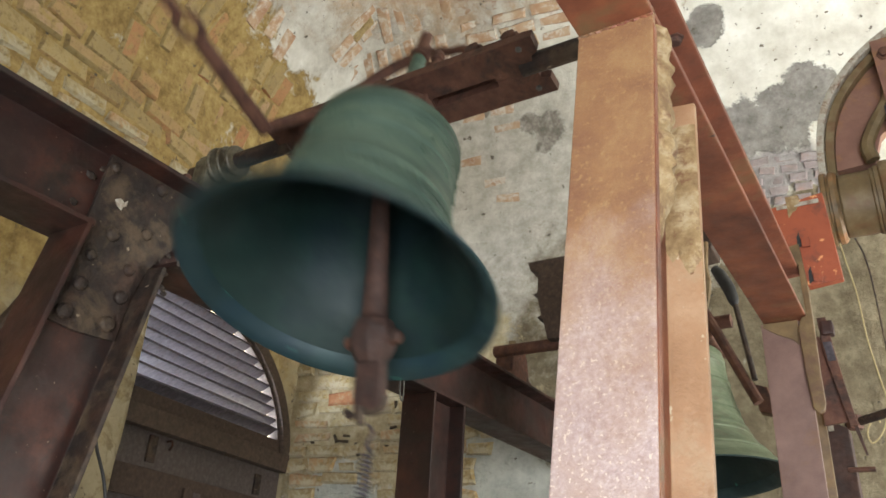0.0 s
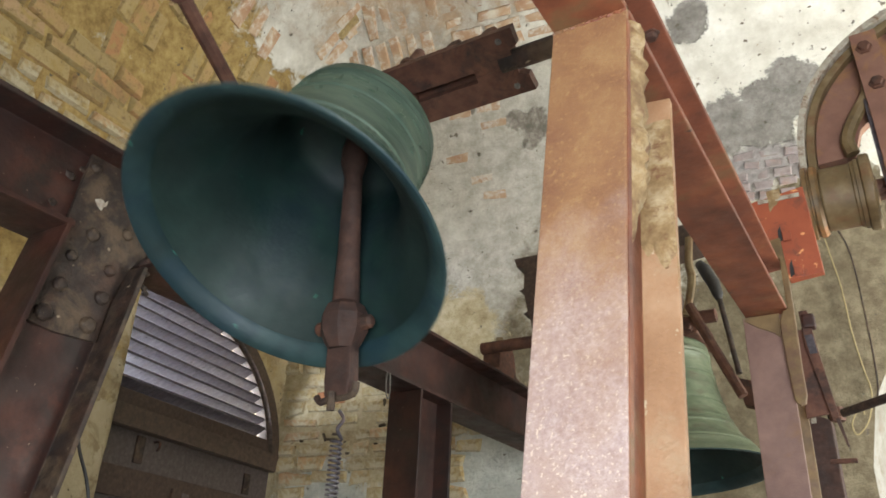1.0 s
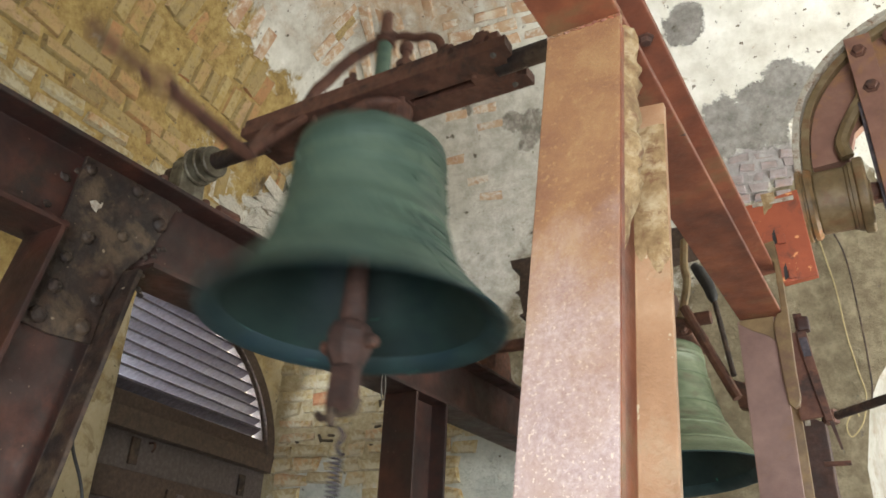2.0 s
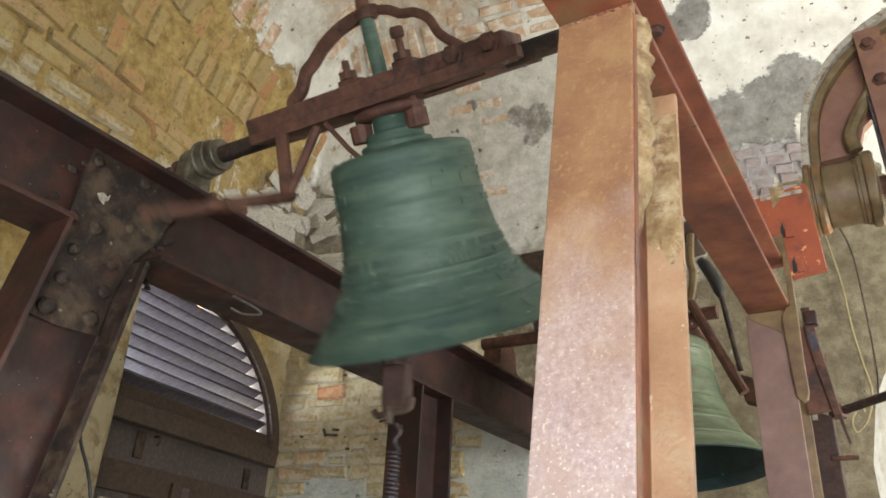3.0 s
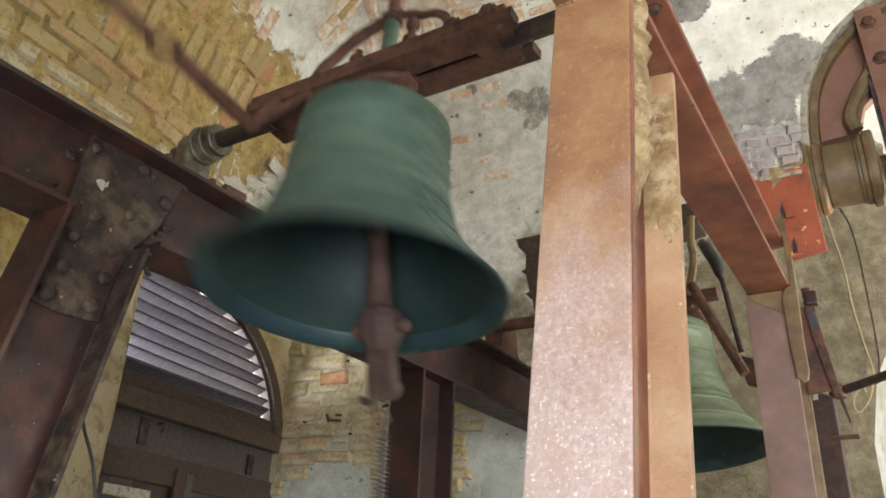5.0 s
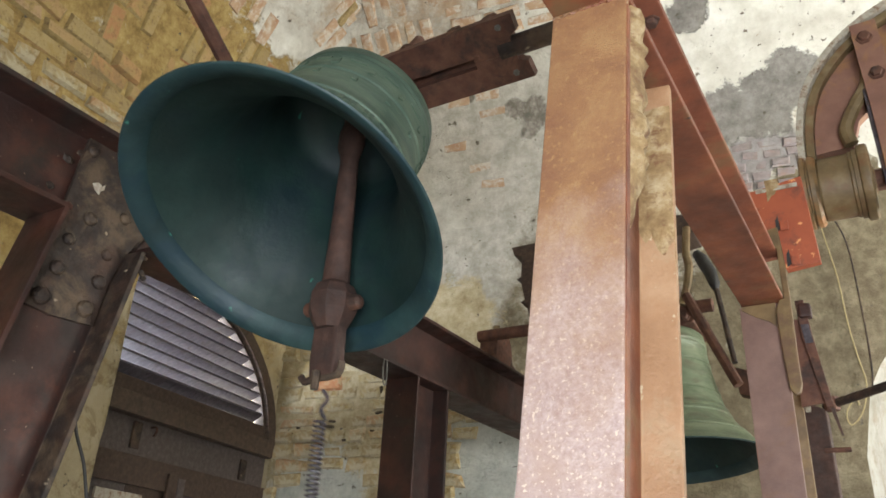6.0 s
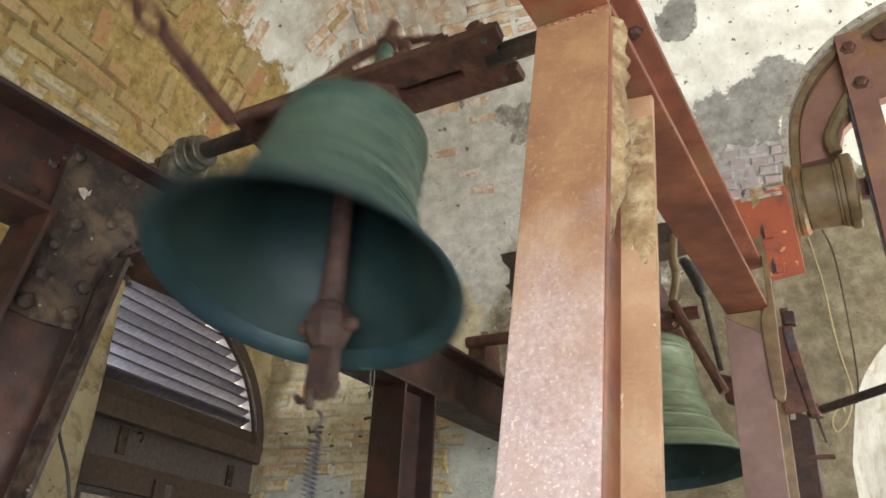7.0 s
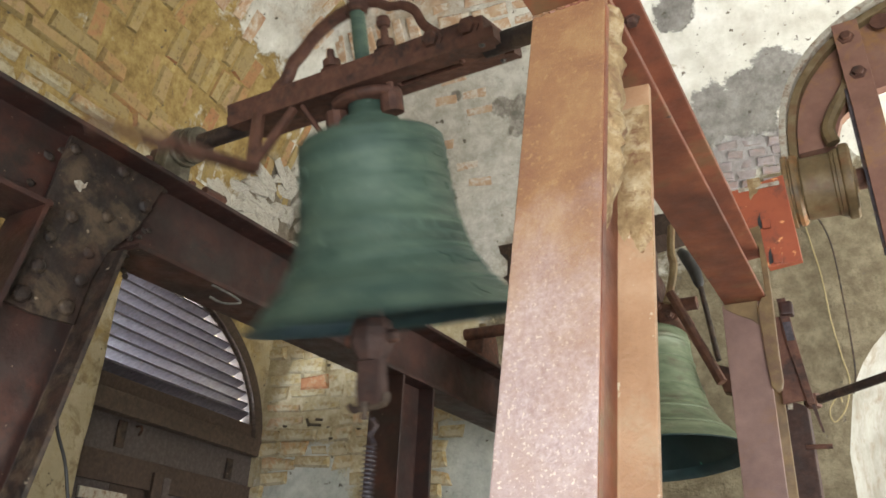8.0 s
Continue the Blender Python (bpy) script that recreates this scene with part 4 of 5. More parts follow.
    arch = spline([(-0.305, 0, 0.05), (-0.30, 0, 0.078), (-0.265, 0, 0.098), (-0.235, 0, 0.14), (-0.20, 0, 0.16), (-0.15, 0, 0.195), (-0.08, 0, 0.222), (0.0, 0, 0.232), (0.06, 0, 0.222), (0.10, 0, 0.198), (0.14, 0, 0.188),
                   (0.175, 0, 0.16), (0.195, 0, 0.115), (0.235, 0, 0.075), (0.26, 0, 0.055)], 5)
    part("arched_strap", rod(arch, [0.021 if p.x < 0.03 else 0.013 for p in arch], 10, 0.75), RUST, root, "bent iron strap over the yoke")
    # pull lever
    j, e = Vector((-0.25, -0.187, -0.198)), Vector((-0.222, -0.46, -0.20))
    for base in ((-0.31, -0.075, -0.012), (-0.19, -0.075, -0.03)):
        part("lever_strut", rod([base, (Vector(base) + j) / 2, j], 0.019, 8, 0.7), RUST, root)
    part("lever_strut", rod([(-0.17, -0.06, -0.02), (-0.135, -0.03, -0.1), (-0.11, 0.0, -0.15)], 0.012, 8, 0.6), RUST, root)
    part("lever_arm", rod([j + Vector((0, 0.01, 0)), (j + e) / 2, e], 0.021, 8, 0.75), RUST, root)
    ring = [e + Vector((0.03 * math.sin(a), -0.034 + 0.034 * math.cos(a), 0)) for a in [2 * math.pi * i / 16 for i in range(17)]]
    part("lever_eye", rod(ring, 0.009, 8), RUST, root)
    tip = e + Vector((0.01, -0.23, 0.0))
    part("lever_end", rod([e + Vector((0, -0.07, 0)), tip], 0.016, 8, 0.7), RUST, root)
    # hanger inside and the clapper
    part("clapper_hanger", rod([(0, 0, -0.16), (0, 0, -0.185), (0, 0, -0.21)], [0.035, 0.03, 0.02], 12), RUST, root)
    clap = new("clapper")
    clap.parent = root
    clap["label"] = "rusty iron clapper with a faceted ball and flat tail"
    shaft = [(0, 0, 0.02), (0, 0, -0.02), (0, 0, -0.06), (0, 0, -0.1), (0, 0, -0.3), (0, 0, -0.425)]
    part("shaft", smooth_bm(rod(shaft, [0.02, 0.034, 0.036, 0.024, 0.029, 0.034], 12, 0.8)), IRON, clap)
    part("ball", moved(lathe([(0.03, -0.42), (0.045, -0.432), (0.055, -0.455), (0.055, -0.49), (0.045, -0.512), (0.034, -0.53), (0.0, -0.53)], 8), pose(0, 0, 0, 0, 0, 22.5)), IRON, clap)
    for s in (-1, 1):
        part("stud", moved(lathe([(0.018, 0), (0.016, 0.022), (0.01, 0.028), (0, 0.03)], 10), pose(s * 0.05, 0, -0.475, 0, 90 * s, 0)), RUST, clap)
    tail = prism([(-0.033, -0.52), (0.033, -0.52), (0.036, -0.60), (0.032, -0.638), (-0.032, -0.638), (-0.036, -0.60)], 0.034, 0.006)
    part("tail", tail, IRON, clap)
    part("wing_nut", rod(spline([(-0.058, -0.01, -0.632), (-0.045, -0.01, -0.645), (-0.02, -0.01, -0.64), (0.02, -0.01, -0.64), (0.045, -0.01, -0.632), (0.05, -0.01, -0.61)], 5), 0.008, 8), DARK, clap)
    part("tail_bolt", rod([(0, -0.03, -0.63), (0, -0.03, -0.67)], 0.009, 8), DARK, clap)
    return root, clap


def smooth_bm(bm):
    for f in bm.faces:
        f.smooth = True
    return bm


def lathe_at(profile, x, y, n):
    return moved(lathe(profile, n), pose(x, y, 0))


bell, clapper = swinging_bell()


def clapper_spring():
    """A pull spring and wire that hang from the clapper's tail."""
    root = thing("clapper_spring", "thin steel spring and wire hanging from the clapper", "spring")
    pts = [Vector((0.012 * math.cos(i * 0.7), 0.012 * math.sin(i * 0.7), -0.06 - i * 0.0011)) for i in range(420)]
    part("coil", rod(pts, 0.0026, 5), BLUEGREY, root)
    part("hook", rod(spline([(0, 0, 0), (0.014, 0, -0.02), (0.0, 0, -0.04), (0.012, 0, -0.06)]), 0.004, 6), BLUEGREY, root)
    part("wire", rod([pts[-1], (0, 0, -0.7), (0, 0, -1.15)], 0.003, 6), STEEL, root)
    return root


spring = clapper_spring()


# ---------------------------------------------------------------- the second bell
def still_bell():
    root = thing("hanging_bell", "pale green bronze bell hanging still from a stepped wooden headstock", "bell")
    xc, yc = -0.955, 3.3
    o = Matrix.Translation((xc, yc, 0))
    root.location = (xc, yc, 2.945)
    root.rotation_euler = (radians(-4), 0, 0)
    zt = -0.23
    bell_body(root, 0.82, 0.53, zt, PALE, False)
    for ob in root.children:
        ob.location.z, ob.rotation_euler = -0.02, (radians(1.5), radians(-5), 0)
    part("crown", smooth_bm(lathe([(0, 0.08), (0.07, 0.07), (0.08, 0.0), (0.1, -0.06), (0.13, -0.13), (0.14, -0.18), (0.15, -0.215), (0, -0.215)], 32)), PALE, root)
    # stepped headstock
    prof = [(-0.20, -0.16), (0.12, -0.16), (0.12, 0.22), (0.26, 0.235), (0.27, 0.34), (-0.66, 0.34), (-0.645, 0.29), (-0.60, 0.275), (-0.60, 0.16), (-0.625, 0.15), (-0.60, 0.135), (-0.575, 0.03),
            (-0.60, 0.02), (-0.565, 0.005), (-0.54, -0.10), (-0.3, -0.12)]
    part("headstock", prism(prof, 0.16, 0.006), WOOD, root, "dark stepped wooden headstock")
    part("yoke_cheek", prism([(0.09, 0.05), (0.14, 0.07), (0.16, -0.1), (0.15, -0.19), (0.08, -0.19)], 0.2, 0.01), RED, root)
    part("axle", along_x(lathe([(0, -0.86), (0.03, -0.86), (0.03, 0.3), (0, 0.3)], 20), pose(0, 0, -0.1)), RUST, root)
    part("strap", rod(spline([(0.24, -0.12, 0.24), (0.235, -0.14, 0.1), (0.245, -0.15, 0.02), (0.23, -0.16, -0.08), (0.21, -0.17, -0.16)]), 0.018, 8, 0.7), OLIVE, root, "brown iron strap")
    part("strap", rod([(-0.3, -0.12, 0.24), (-0.28, -0.15, 0), (-0.24, -0.17, -0.16)], 0.018, 8, 0.7), OLIVE, root)
    part("clamp", prism([(0.14, -0.14), (0.23, -0.11), (0.26, -0.15), (0.24, -0.22), (0.16, -0.23)], 0.24, 0.008), RUST, root)
    for x, y, z in ((0.16, -0.13, -0.15), (0.235, -0.13, -0.16), (0.21, -0.13, -0.2)):
        part("bolt", moved(bolt(0.014, 0.025), pose(x, y, z, 90, 0, 0)), RUST, root)
    part("lever_arm", rod([(0.24, -0.22, -0.14), (0.32, -0.24, -0.33), (0.42, -0.25, -0.56)], 0.02, 8, 0.8), RUST, root, "rusty iron lever")
    part("lever_shoe", prism([(0.36, -0.40), (0.42, -0.42), (0.44, -0.54), (0.38, -0.52)], 0.05, 0.006), RUST, root)
    part("grip", smooth_bm(rod([(0.29, -0.2, 0.06), (0.31, -0.2, 0.03), (0.345, -0.21, -0.05), (0.36, -0.22, -0.11), (0.365, -0.22, -0.14)], [0.018, 0.026, 0.026, 0.022, 0.01], 12)), BLACK, root, "black rubber grip")
    part("pull_rod", rod([(0.365, -0.22, -0.13), (0.415, -0.25, -0.47)], 0.011, 8), DARK, root)
    part("clapper", smooth_bm(lathe([(0, -0.3), (0.02, -0.3), (0.025, -0.68), (0.05, -0.72), (0.05, -0.78), (0.02, -0.82), (0, -0.82)], 14)), RUST, root)
    return root


PALE = surface("pale_green_bronze", [(0.055, 0.075, 0.04), (0.095, 0.12, 0.068), (0.14, 0.16, 0.098)], 9, stain=(0.08, 0.078, 0.045), stain_scale=5, rough=(0.45, 0.7),
               metal=0.1, stretch=(1, 1, 3))
still_bell()


def bearing_block(x, y, z):
    root = thing("bearing_block", "lumpy rust-brown bearing block bolted on the steel beam", "bearing", (x, y, z))
    h = 2.85 - z
    o = [(-0.15, 0.0), (0.16, 0.0), (0.16, 0.03), (0.1, 0.05), (0.085, h), (0.05, h + 0.06), (-0.05, h + 0.065), (-0.085, h), (-0.1, 0.045), (-0.15, 0.03)]
    part("housing", moved(prism(o, 0.1, 0.008), pose(0, 0, 0, 0, 0, 90)), RUST, root)
    part("grease_cup", lathe([(0.0, h + 0.1), (0.02, h + 0.1), (0.022, h + 0.055), (0, h + 0.05)], 12), OLIVE, root)
    for s in (-0.12, 0.13):
        part("bolt", moved(bolt(0.014, 0.04), pose(0, s, 0.03)), RUST, root)


bearing_block(-1.80, 3.45, 2.711)


# ---------------------------------------------------------------- fittings by the far right post
def mounting_plate():
    root = thing("mounting_plate", "bright red-lead painted steel plate with square holes", "steel plate")
    m = pose(0, 2.30, 0)
    part("plate", moved(prism([(-0.235, 2.54), (-0.141, 2.551), (-0.157, 2.84), (-0.316, 2.817), (-0.316, 2.616), (-0.25, 2.614)], 0.03, 0.003), m), BRIGHT, root)
    for x, z in ((-0.222, 2.685), (-0.205, 2.568)):
        part("lug", moved(box(x - 0.013, x + 0.011, -0.026, -0.0155, z - 0.02, z + 0.012, 0.003), m), BRIGHT, root, "small bright welded lug")
        # the plate is solid; a black piece paints each hole's shade
        part("slot", moved(prism([(x - 0.026, z - 0.02), (x - 0.0135, z - 0.012), (x - 0.016, z + 0.036), (x - 0.024, z + 0.02)], 0.004, 0), m @ pose(0, -0.0145, 0)), BLACK, root, "black piece standing in for the shade of a hole")
    part("lip", moved(box(-0.29, -0.17, -0.02, -0.0155, 2.806, 2.82, 0.002), m), LICHEN, root, "chipped pale edge of the plate")
    return root


mounting_plate()


def post_fittings():
    root = thing("post_bracket", "yellow-brown steel strap with old mortar on the post", "bracket")
    o = [(-0.329, 2.664), (-0.31, 2.614), (-0.2535, 2.612), (-0.2535, 2.45), (-0.266, 2.447), (-0.279, 2.417), (-0.276, 2.28), (-0.27, 2.18), (-0.256, 2.165), (-0.244, 2.172), (-0.238, 2.195), (-0.239, 2.276), (-0.236, 2.446), (-0.236, 2.553), (-0.243, 2.68)]
    part("strap", moved(prism(o, 0.02, 0.004), pose(0, 2.285, 0)), YELLOWED, root)
    part("haunch", moved(prism([(-0.283, 2.37), (-0.28, 2.447), (-0.373, 2.447), (-0.376, 2.436), (-0.34, 2.41), (-0.3, 2.39)], 0.004, 0.001), pose(0, 2.297, 0)), YELLOWED, root, "ochre smeared paint at the post's head")
    part("back_plate", moved(prism([(-0.268, 2.447), (-0.228, 2.447), (-0.225, 2.38), (-0.192, 2.185), (-0.268, 2.175)], 0.012, 0.002), pose(0, 2.47, 0)), RUST, root)
    rng = random.Random(8)
    bm = bmesh.new()
    rows = []
    for i in range(14):
        z = 2.84 - i * 0.018
        y = 2.30 + i * 0.004
        rows.append([bm.verts.new((-0.258 + rng.uniform(-0.004, 0.004), y - 0.03, z)), bm.verts.new((-0.232 + rng.uniform(-0.01, 0.01), y - 0.02 + rng.uniform(-0.01, 0.01), z)),
                     bm.verts.new((-0.226 + rng.uniform(-0.01, 0.01), y + 0.02 + rng.uniform(-0.012, 0.012), z)), bm.verts.new((-0.255, y + 0.05, z))])
    for a, b in zip(rows, rows[1:]):
        for k in range(3):
            bm.faces.new((a[k], a[k + 1], b[k + 1], b[k]))
    part("mortar_crust", bm, CRUST, root)
    bar = thing("stay_bar", "rust-brown steel flat bar bolted beside the post", "steel bar")
    part("bar", moved(prism([(-0.243, 2.5), (-0.218, 2.5), (-0.208, 2.39), (-0.18, 2.165), (-0.2, 2.165), (-0.238, 2.39)], 0.012, 0.002), pose(0, 2.45, 0)), RUST, bar)
    part("patch", moved(prism([(-0.236, 2.42), (-0.213, 2.42), (-0.207, 2.36), (-0.229, 2.36)], 0.003, 0.001), pose(0, 2.4415, 0)), BLUEGREY, bar, "blue-grey worn stretch of the bar")
    part("fin", moved(prism([(-0.2, 2.2), (-0.187, 2.2), (-0.168, 2.085), (-0.174, 2.085)], 0.008, 0.001), pose(0, 2.462, 0)), IRON, bar)
    part("bolt_block", box(-0.236, -0.2, 2.43, 2.47, 2.44, 2.485, 0.008), RED, bar)
    leg = thing("stanchion", "dark brown steel stanchion behind the post", "post")
    part("shaft", moved(prism([(-0.318, 0.0), (-0.212, 0.0), (-0.229, 2.23), (-0.318, 2.275)], 0.08, 0.005), pose(0, 2.79, 0)), IRON, leg)
    part("flange", box(-0.332, -0.3195, 2.735, 2.845, 0.0, 2.25, 0.003), BLUEGREY, leg)
    part("peg", along_x(lathe([(0, -0.25), (0.008, -0.25), (0.008, -0.173), (0, -0.173)], 10), pose(0, 2.742, 2.097)), RUST, leg)
    part("label_tab", box(-0.288, -0.272, 2.742, 2.749, 2.222, 2.25, 0.001), LICHEN, leg)
    tie = thing("tie_rod", "dark brown iron tie rod running to the wall", "rod")
    part("bar", rod([(-0.232, 2.78, 2.245), (0.18, 2.44, 2.273), (0.9, 1.86, 2.32)], 0.014, 10), DARK, tie)
    part("nut", lathe_at([(0, 2.225), (0.024, 2.225), (0.024, 2.268), (0, 2.268)], -0.21, 2.755, 6), RUST, tie)


post_fittings()


def winding_drum():
    """The curved arm and drum of a further bell's drive, on a short shaft."""
    root = thing("winding_drum", "olive cast-iron drum with a curved red-panelled rim", "drum", (0, 2.5, 2.885))
    outer = [(-0.162, 0.0), (-0.164, 0.10), (-0.158, 0.20), (-0.14, 0.30), (-0.105, 0.39), (-0.05, 0.47), (0.02, 0.54), (0.12, 0.605), (0.26, 0.655), (0.45, 0.68)]
    outer = [(p.x, p.z) for p in spline([(x, 0, z) for x, z in outer], 5)]

    def inset(d):
        res = []
        for i, (x, z) in enumerate(outer):
            x0, z0 = outer[max(i - 1, 0)]
            x1, z1 = outer[min(i + 1, len(outer) - 1)]
            l = math.hypot(x1 - x0, z1 - z0)
            res.append((x + (z1 - z0) / l * d, z - (x1 - x0) / l * d))
        return res

    i1, i2 = inset(0.022), inset(0.05)
    part("rim", prism(outer + i1[::-1], 0.15, 0.004), LICHEN, root, "flaking grey-olive rim")
    part("inner_rim", prism(inset(0.0235) + i2[::-1], 0.10, 0.004), OLIVE, root)
    i3 = inset(0.0515)
    panel = i3[6:] + [(0.45, 0.35), (0.12, 0.30), (0.03, 0.22), (0.0, 0.13), (-0.11, 0.125)]
    part("panel", prism(panel, 0.04, 0.003), RUSTPANEL, root, "red-brown painted panel")
    band = [(p.x, p.z) for p in spline([(0.095, 0, 0.52), (0.085, 0, 0.40), (0.07, 0, 0.33), (0.02, 0, 0.25), (-0.012, 0, 0.18), (-0.005, 0, 0.12)], 5)]
    part("inner_band", rod([(x, -0.05, z) for x, z in band], 0.022, 8, 0.8), OLIVE, root)
    drum = [(0, -0.118), (0.1, -0.118), (0.104, -0.112), (0.104, -0.026), (0.108, -0.022), (0.108, -0.014), (0.113, -0.012), (0.113, 0.0), (0.122, 0.004), (0.124, 0.008), (0.124, 0.028), (0.118, 0.034), (0.09, 0.036), (0.086, 0.028), (0.05, 0.03), (0.045, 0.042), (0, 0.042)]
    smooth(part("drum", along_x(lathe(drum, 56)), OLIVE, root, "olive-brown greased drum"), 30)
    smooth(part("side_disc", along_x(lathe([(0, -0.168), (0.118, -0.168), (0.122, -0.164), (0.122, -0.152), (0.112, -0.149), (0.112, -0.144), (0.12, -0.141), (0.12, -0.128), (0.112, -0.1185), (0, -0.1185)], 56)), RUSTDISC, root, "rust-streaked rim disc of the drum"), 30)
    part("stub", along_x(lathe([(0, -0.27), (0.03, -0.27), (0.03, -0.16), (0, -0.16)], 16)), RUST, root)
    part("shaft", along_x(lathe([(0, 0.03), (0.035, 0.03), (0.035, 0.085), (0.022, 0.088), (0.022, 0.75), (0, 0.75)], 16)), RUST, root)
    part("flat_bar", rod_flat([(0.095, -0.085, 0.55), (0.1, -0.085, 0.4), (0.108, -0.085, 0.2), (0.118, -0.085, -0.3)], 0.039, 0.012), RUSTPANEL, root, "red-brown flat bar with hexagon bolts")
    part("web", rod_flat([(0.09, -0.045, 0.3), (0.095, -0.045, 0.1), (0.105, -0.045, -0.28)], 0.034, 0.06), BLUEGREY, root)
    for x, z in ((0.092, 0.485), (0.105, 0.337)):
        part("bolt", moved(bolt(0.017, 0.02), pose(x, -0.091, z, 90, 0, 0)), RUST, root)
    part("washer", moved(lathe([(0, 0), (0.03, 0), (0.03, 0.008), (0, 0.008)], 20), pose(0.2, -0.05, 0.54, 90, 0, 0)), RUST, root)
    return root


def rod_flat(points, half, thick):
    """A flat bar facing the front, along points."""
    pts = [Vector(p) for p in points]
    left, right = [], []
    for i, p in enumerate(pts):
        d = (pts[min(i + 1, len(pts) - 1)] - pts[max(i - 1, 0)]).normalized()
        s = Vector((d.z, 0, -d.x)) * half
        left.append((p.x + s.x, p.z + s.z))
        right.append((p.x - s.x, p.z - s.z))
    return moved(prism(left + right[::-1], thick, 0.002), pose(0, pts[0].y, 0))


RUSTDISC = surface("rust_streaked_grease", [(0.075, 0.047, 0.022), (0.17, 0.1, 0.04), (0.3, 0.12, 0.04)], 14, stain=(0.12, 0.085, 0.04), stain_scale=18, rough=(0.4, 0.7), bump_scale=60)
RUSTPANEL = surface("red_brown_panel_paint", [(0.15, 0.07, 0.05), (0.21, 0.10, 0.07), (0.26, 0.14, 0.095)], 6, stain=(0.30, 0.15, 0.05), stain_scale=5, rough=(0.45, 0.7))
winding_drum()


# ---------------------------------------------------------------- cables and small things
def cable(name, points, r, material, label):
    root = thing(name, label, "cable")
    part("cord", smooth_bm(rod(spline(points, 8), r, 8)), material, root)
    return root


cable("cable", [tw(0.455, V1 - 0.03, 3.85), tw(0.48, V1 - 0.05, 3.6), tw(0.505, V1 - 0.05, 3.39), tw(0.515, V1 - 0.05, 3.12), tw(0.535, V1 - 0.05, 2.92), tw(0.552, V1 - 0.05, 2.77), tw(0.515, V1 - 0.05, 2.63),
                tw(0.45, V1 - 0.05, 2.555), tw(0.435, V1 - 0.05, 2.62), tw(0.49, V1 - 0.05, 2.7), tw(0.5, V1 - 0.05, 2.66)], 0.004, CABLE, "thin ochre cable looped down the plaster wall")
cable("cable", [tw(0.49, V1 - 0.03, 3.85), tw(0.55, V1 - 0.06, 3.72), tw(0.585, V1 - 0.06, 3.55), tw(0.594, V1 - 0.06, 3.25), tw(0.594, V1 - 0.06, 2.98), tw(0.585, V1 - 0.06, 2.8), tw(0.56, V1 - 0.06, 2.7)],
      0.005, DARK, "dark cable hanging down the plaster wall")
cable("cord", [(-1.90, 1.23, 2.1), (-1.9, 1.245, 1.98), (-1.885, 1.30, 1.85), (-1.87, 1.35, 1.6), (-1.86, 1.37, 1.0)], 0.0045, BLACK, "black cord hanging beside the leaning post")
clip = thing("wall_box", "small dark junction box on the plaster wall", "junction box")
part("case", moved(box(-0.06, 0.06, -0.04, 0.04, -0.05, 0.05, 0.01), Matrix.Translation(tw(0.44, V1 - 0.03, 3.88)) @ pose(0, 0, 0, 0, 0, 9)), BLACK, clip)

# shutter that closes the splayed opening
shut = thing("shutter", "closed dark boarded shutter in the arched opening", "shutter")
shut.matrix_world = Matrix.Translation(tw(1.4, V1 + 0.5, 0)) @ pose(0, 0, 0, 0, 0, 9)
for k in range(8):
    part("board", box(-0.74 + k * 0.185, -0.74 + k * 0.185 + 0.18, -0.02 + 0.004 * (k % 2), 0.02, 0.9, 3.2, 0.003), GREYWOOD, shut)


# plastered pier that laps the window's side
bm = bmesh.new()
cols = []
for i in range(51):
    z = 0.02 + i * 0.066
    e = 3.03 + 0.022 * noise.noise(Vector((z * 2.1, 0, 0))) + 0.012 * noise.noise(Vector((z * 7, 3, 0)))
    cols.append([bm.verts.new(tw(U0 + d + (relief(tw(U0, v, z), 0.012) if d > 0 else 0), v, z)) for v, d in ((2.45, -0.04), (2.5, 0.05), (2.65, 0.062), (2.8, 0.066), (e - 0.05, 0.066), (e - 0.012, 0.06), (e, 0.04), (e, -0.04))])
for a, b in zip(cols, cols[1:]):
    for k in range(7):
        bm.faces.new((a[k], a[k + 1], b[k + 1], b[k]))
bm.faces.new(cols[0]), bm.faces.new(cols[-1])
smooth(part("pier", bm, WEST, wall_west), 50)


# ---------------------------------------------------------------- bricks and stones of the walls
def piece_meshes(name, material, count, la, lb, seed, proud=0.022):
    rng = random.Random(seed)
    out = []
    for i in range(count):
        bm = bmesh.new()
        k = la[0] + (la[1] - la[0]) * i / max(1, count - 1)
        brick_piece(bm, Vector(), Vector((1, 0, 0)), Vector((0, 0, 1)), Vector((0, -1, 0)), k, rng.uniform(*lb), proud, rng, 2.0)
        bmesh.ops.recalc_face_normals(bm, faces=bm.faces)
        me = bpy.data.meshes.new(name)
        bm.to_mesh(me)
        bm.free()
        me.materials.append(material)
        out.append((k, me))
    return out


def place(me, name, parent, m):
    ob = new(name, me)
    ob.parent = parent
    ob.matrix_world = m
    return ob


rng = random.Random(21)
bricks = piece_meshes("brick", BRICK, 24, (0.12, 0.3), (0.078, 0.098), 4)
turn = pose(0, 0, 0, 0, 0, 9)
# bare courses of the north wall
z, row = 2.12, 0
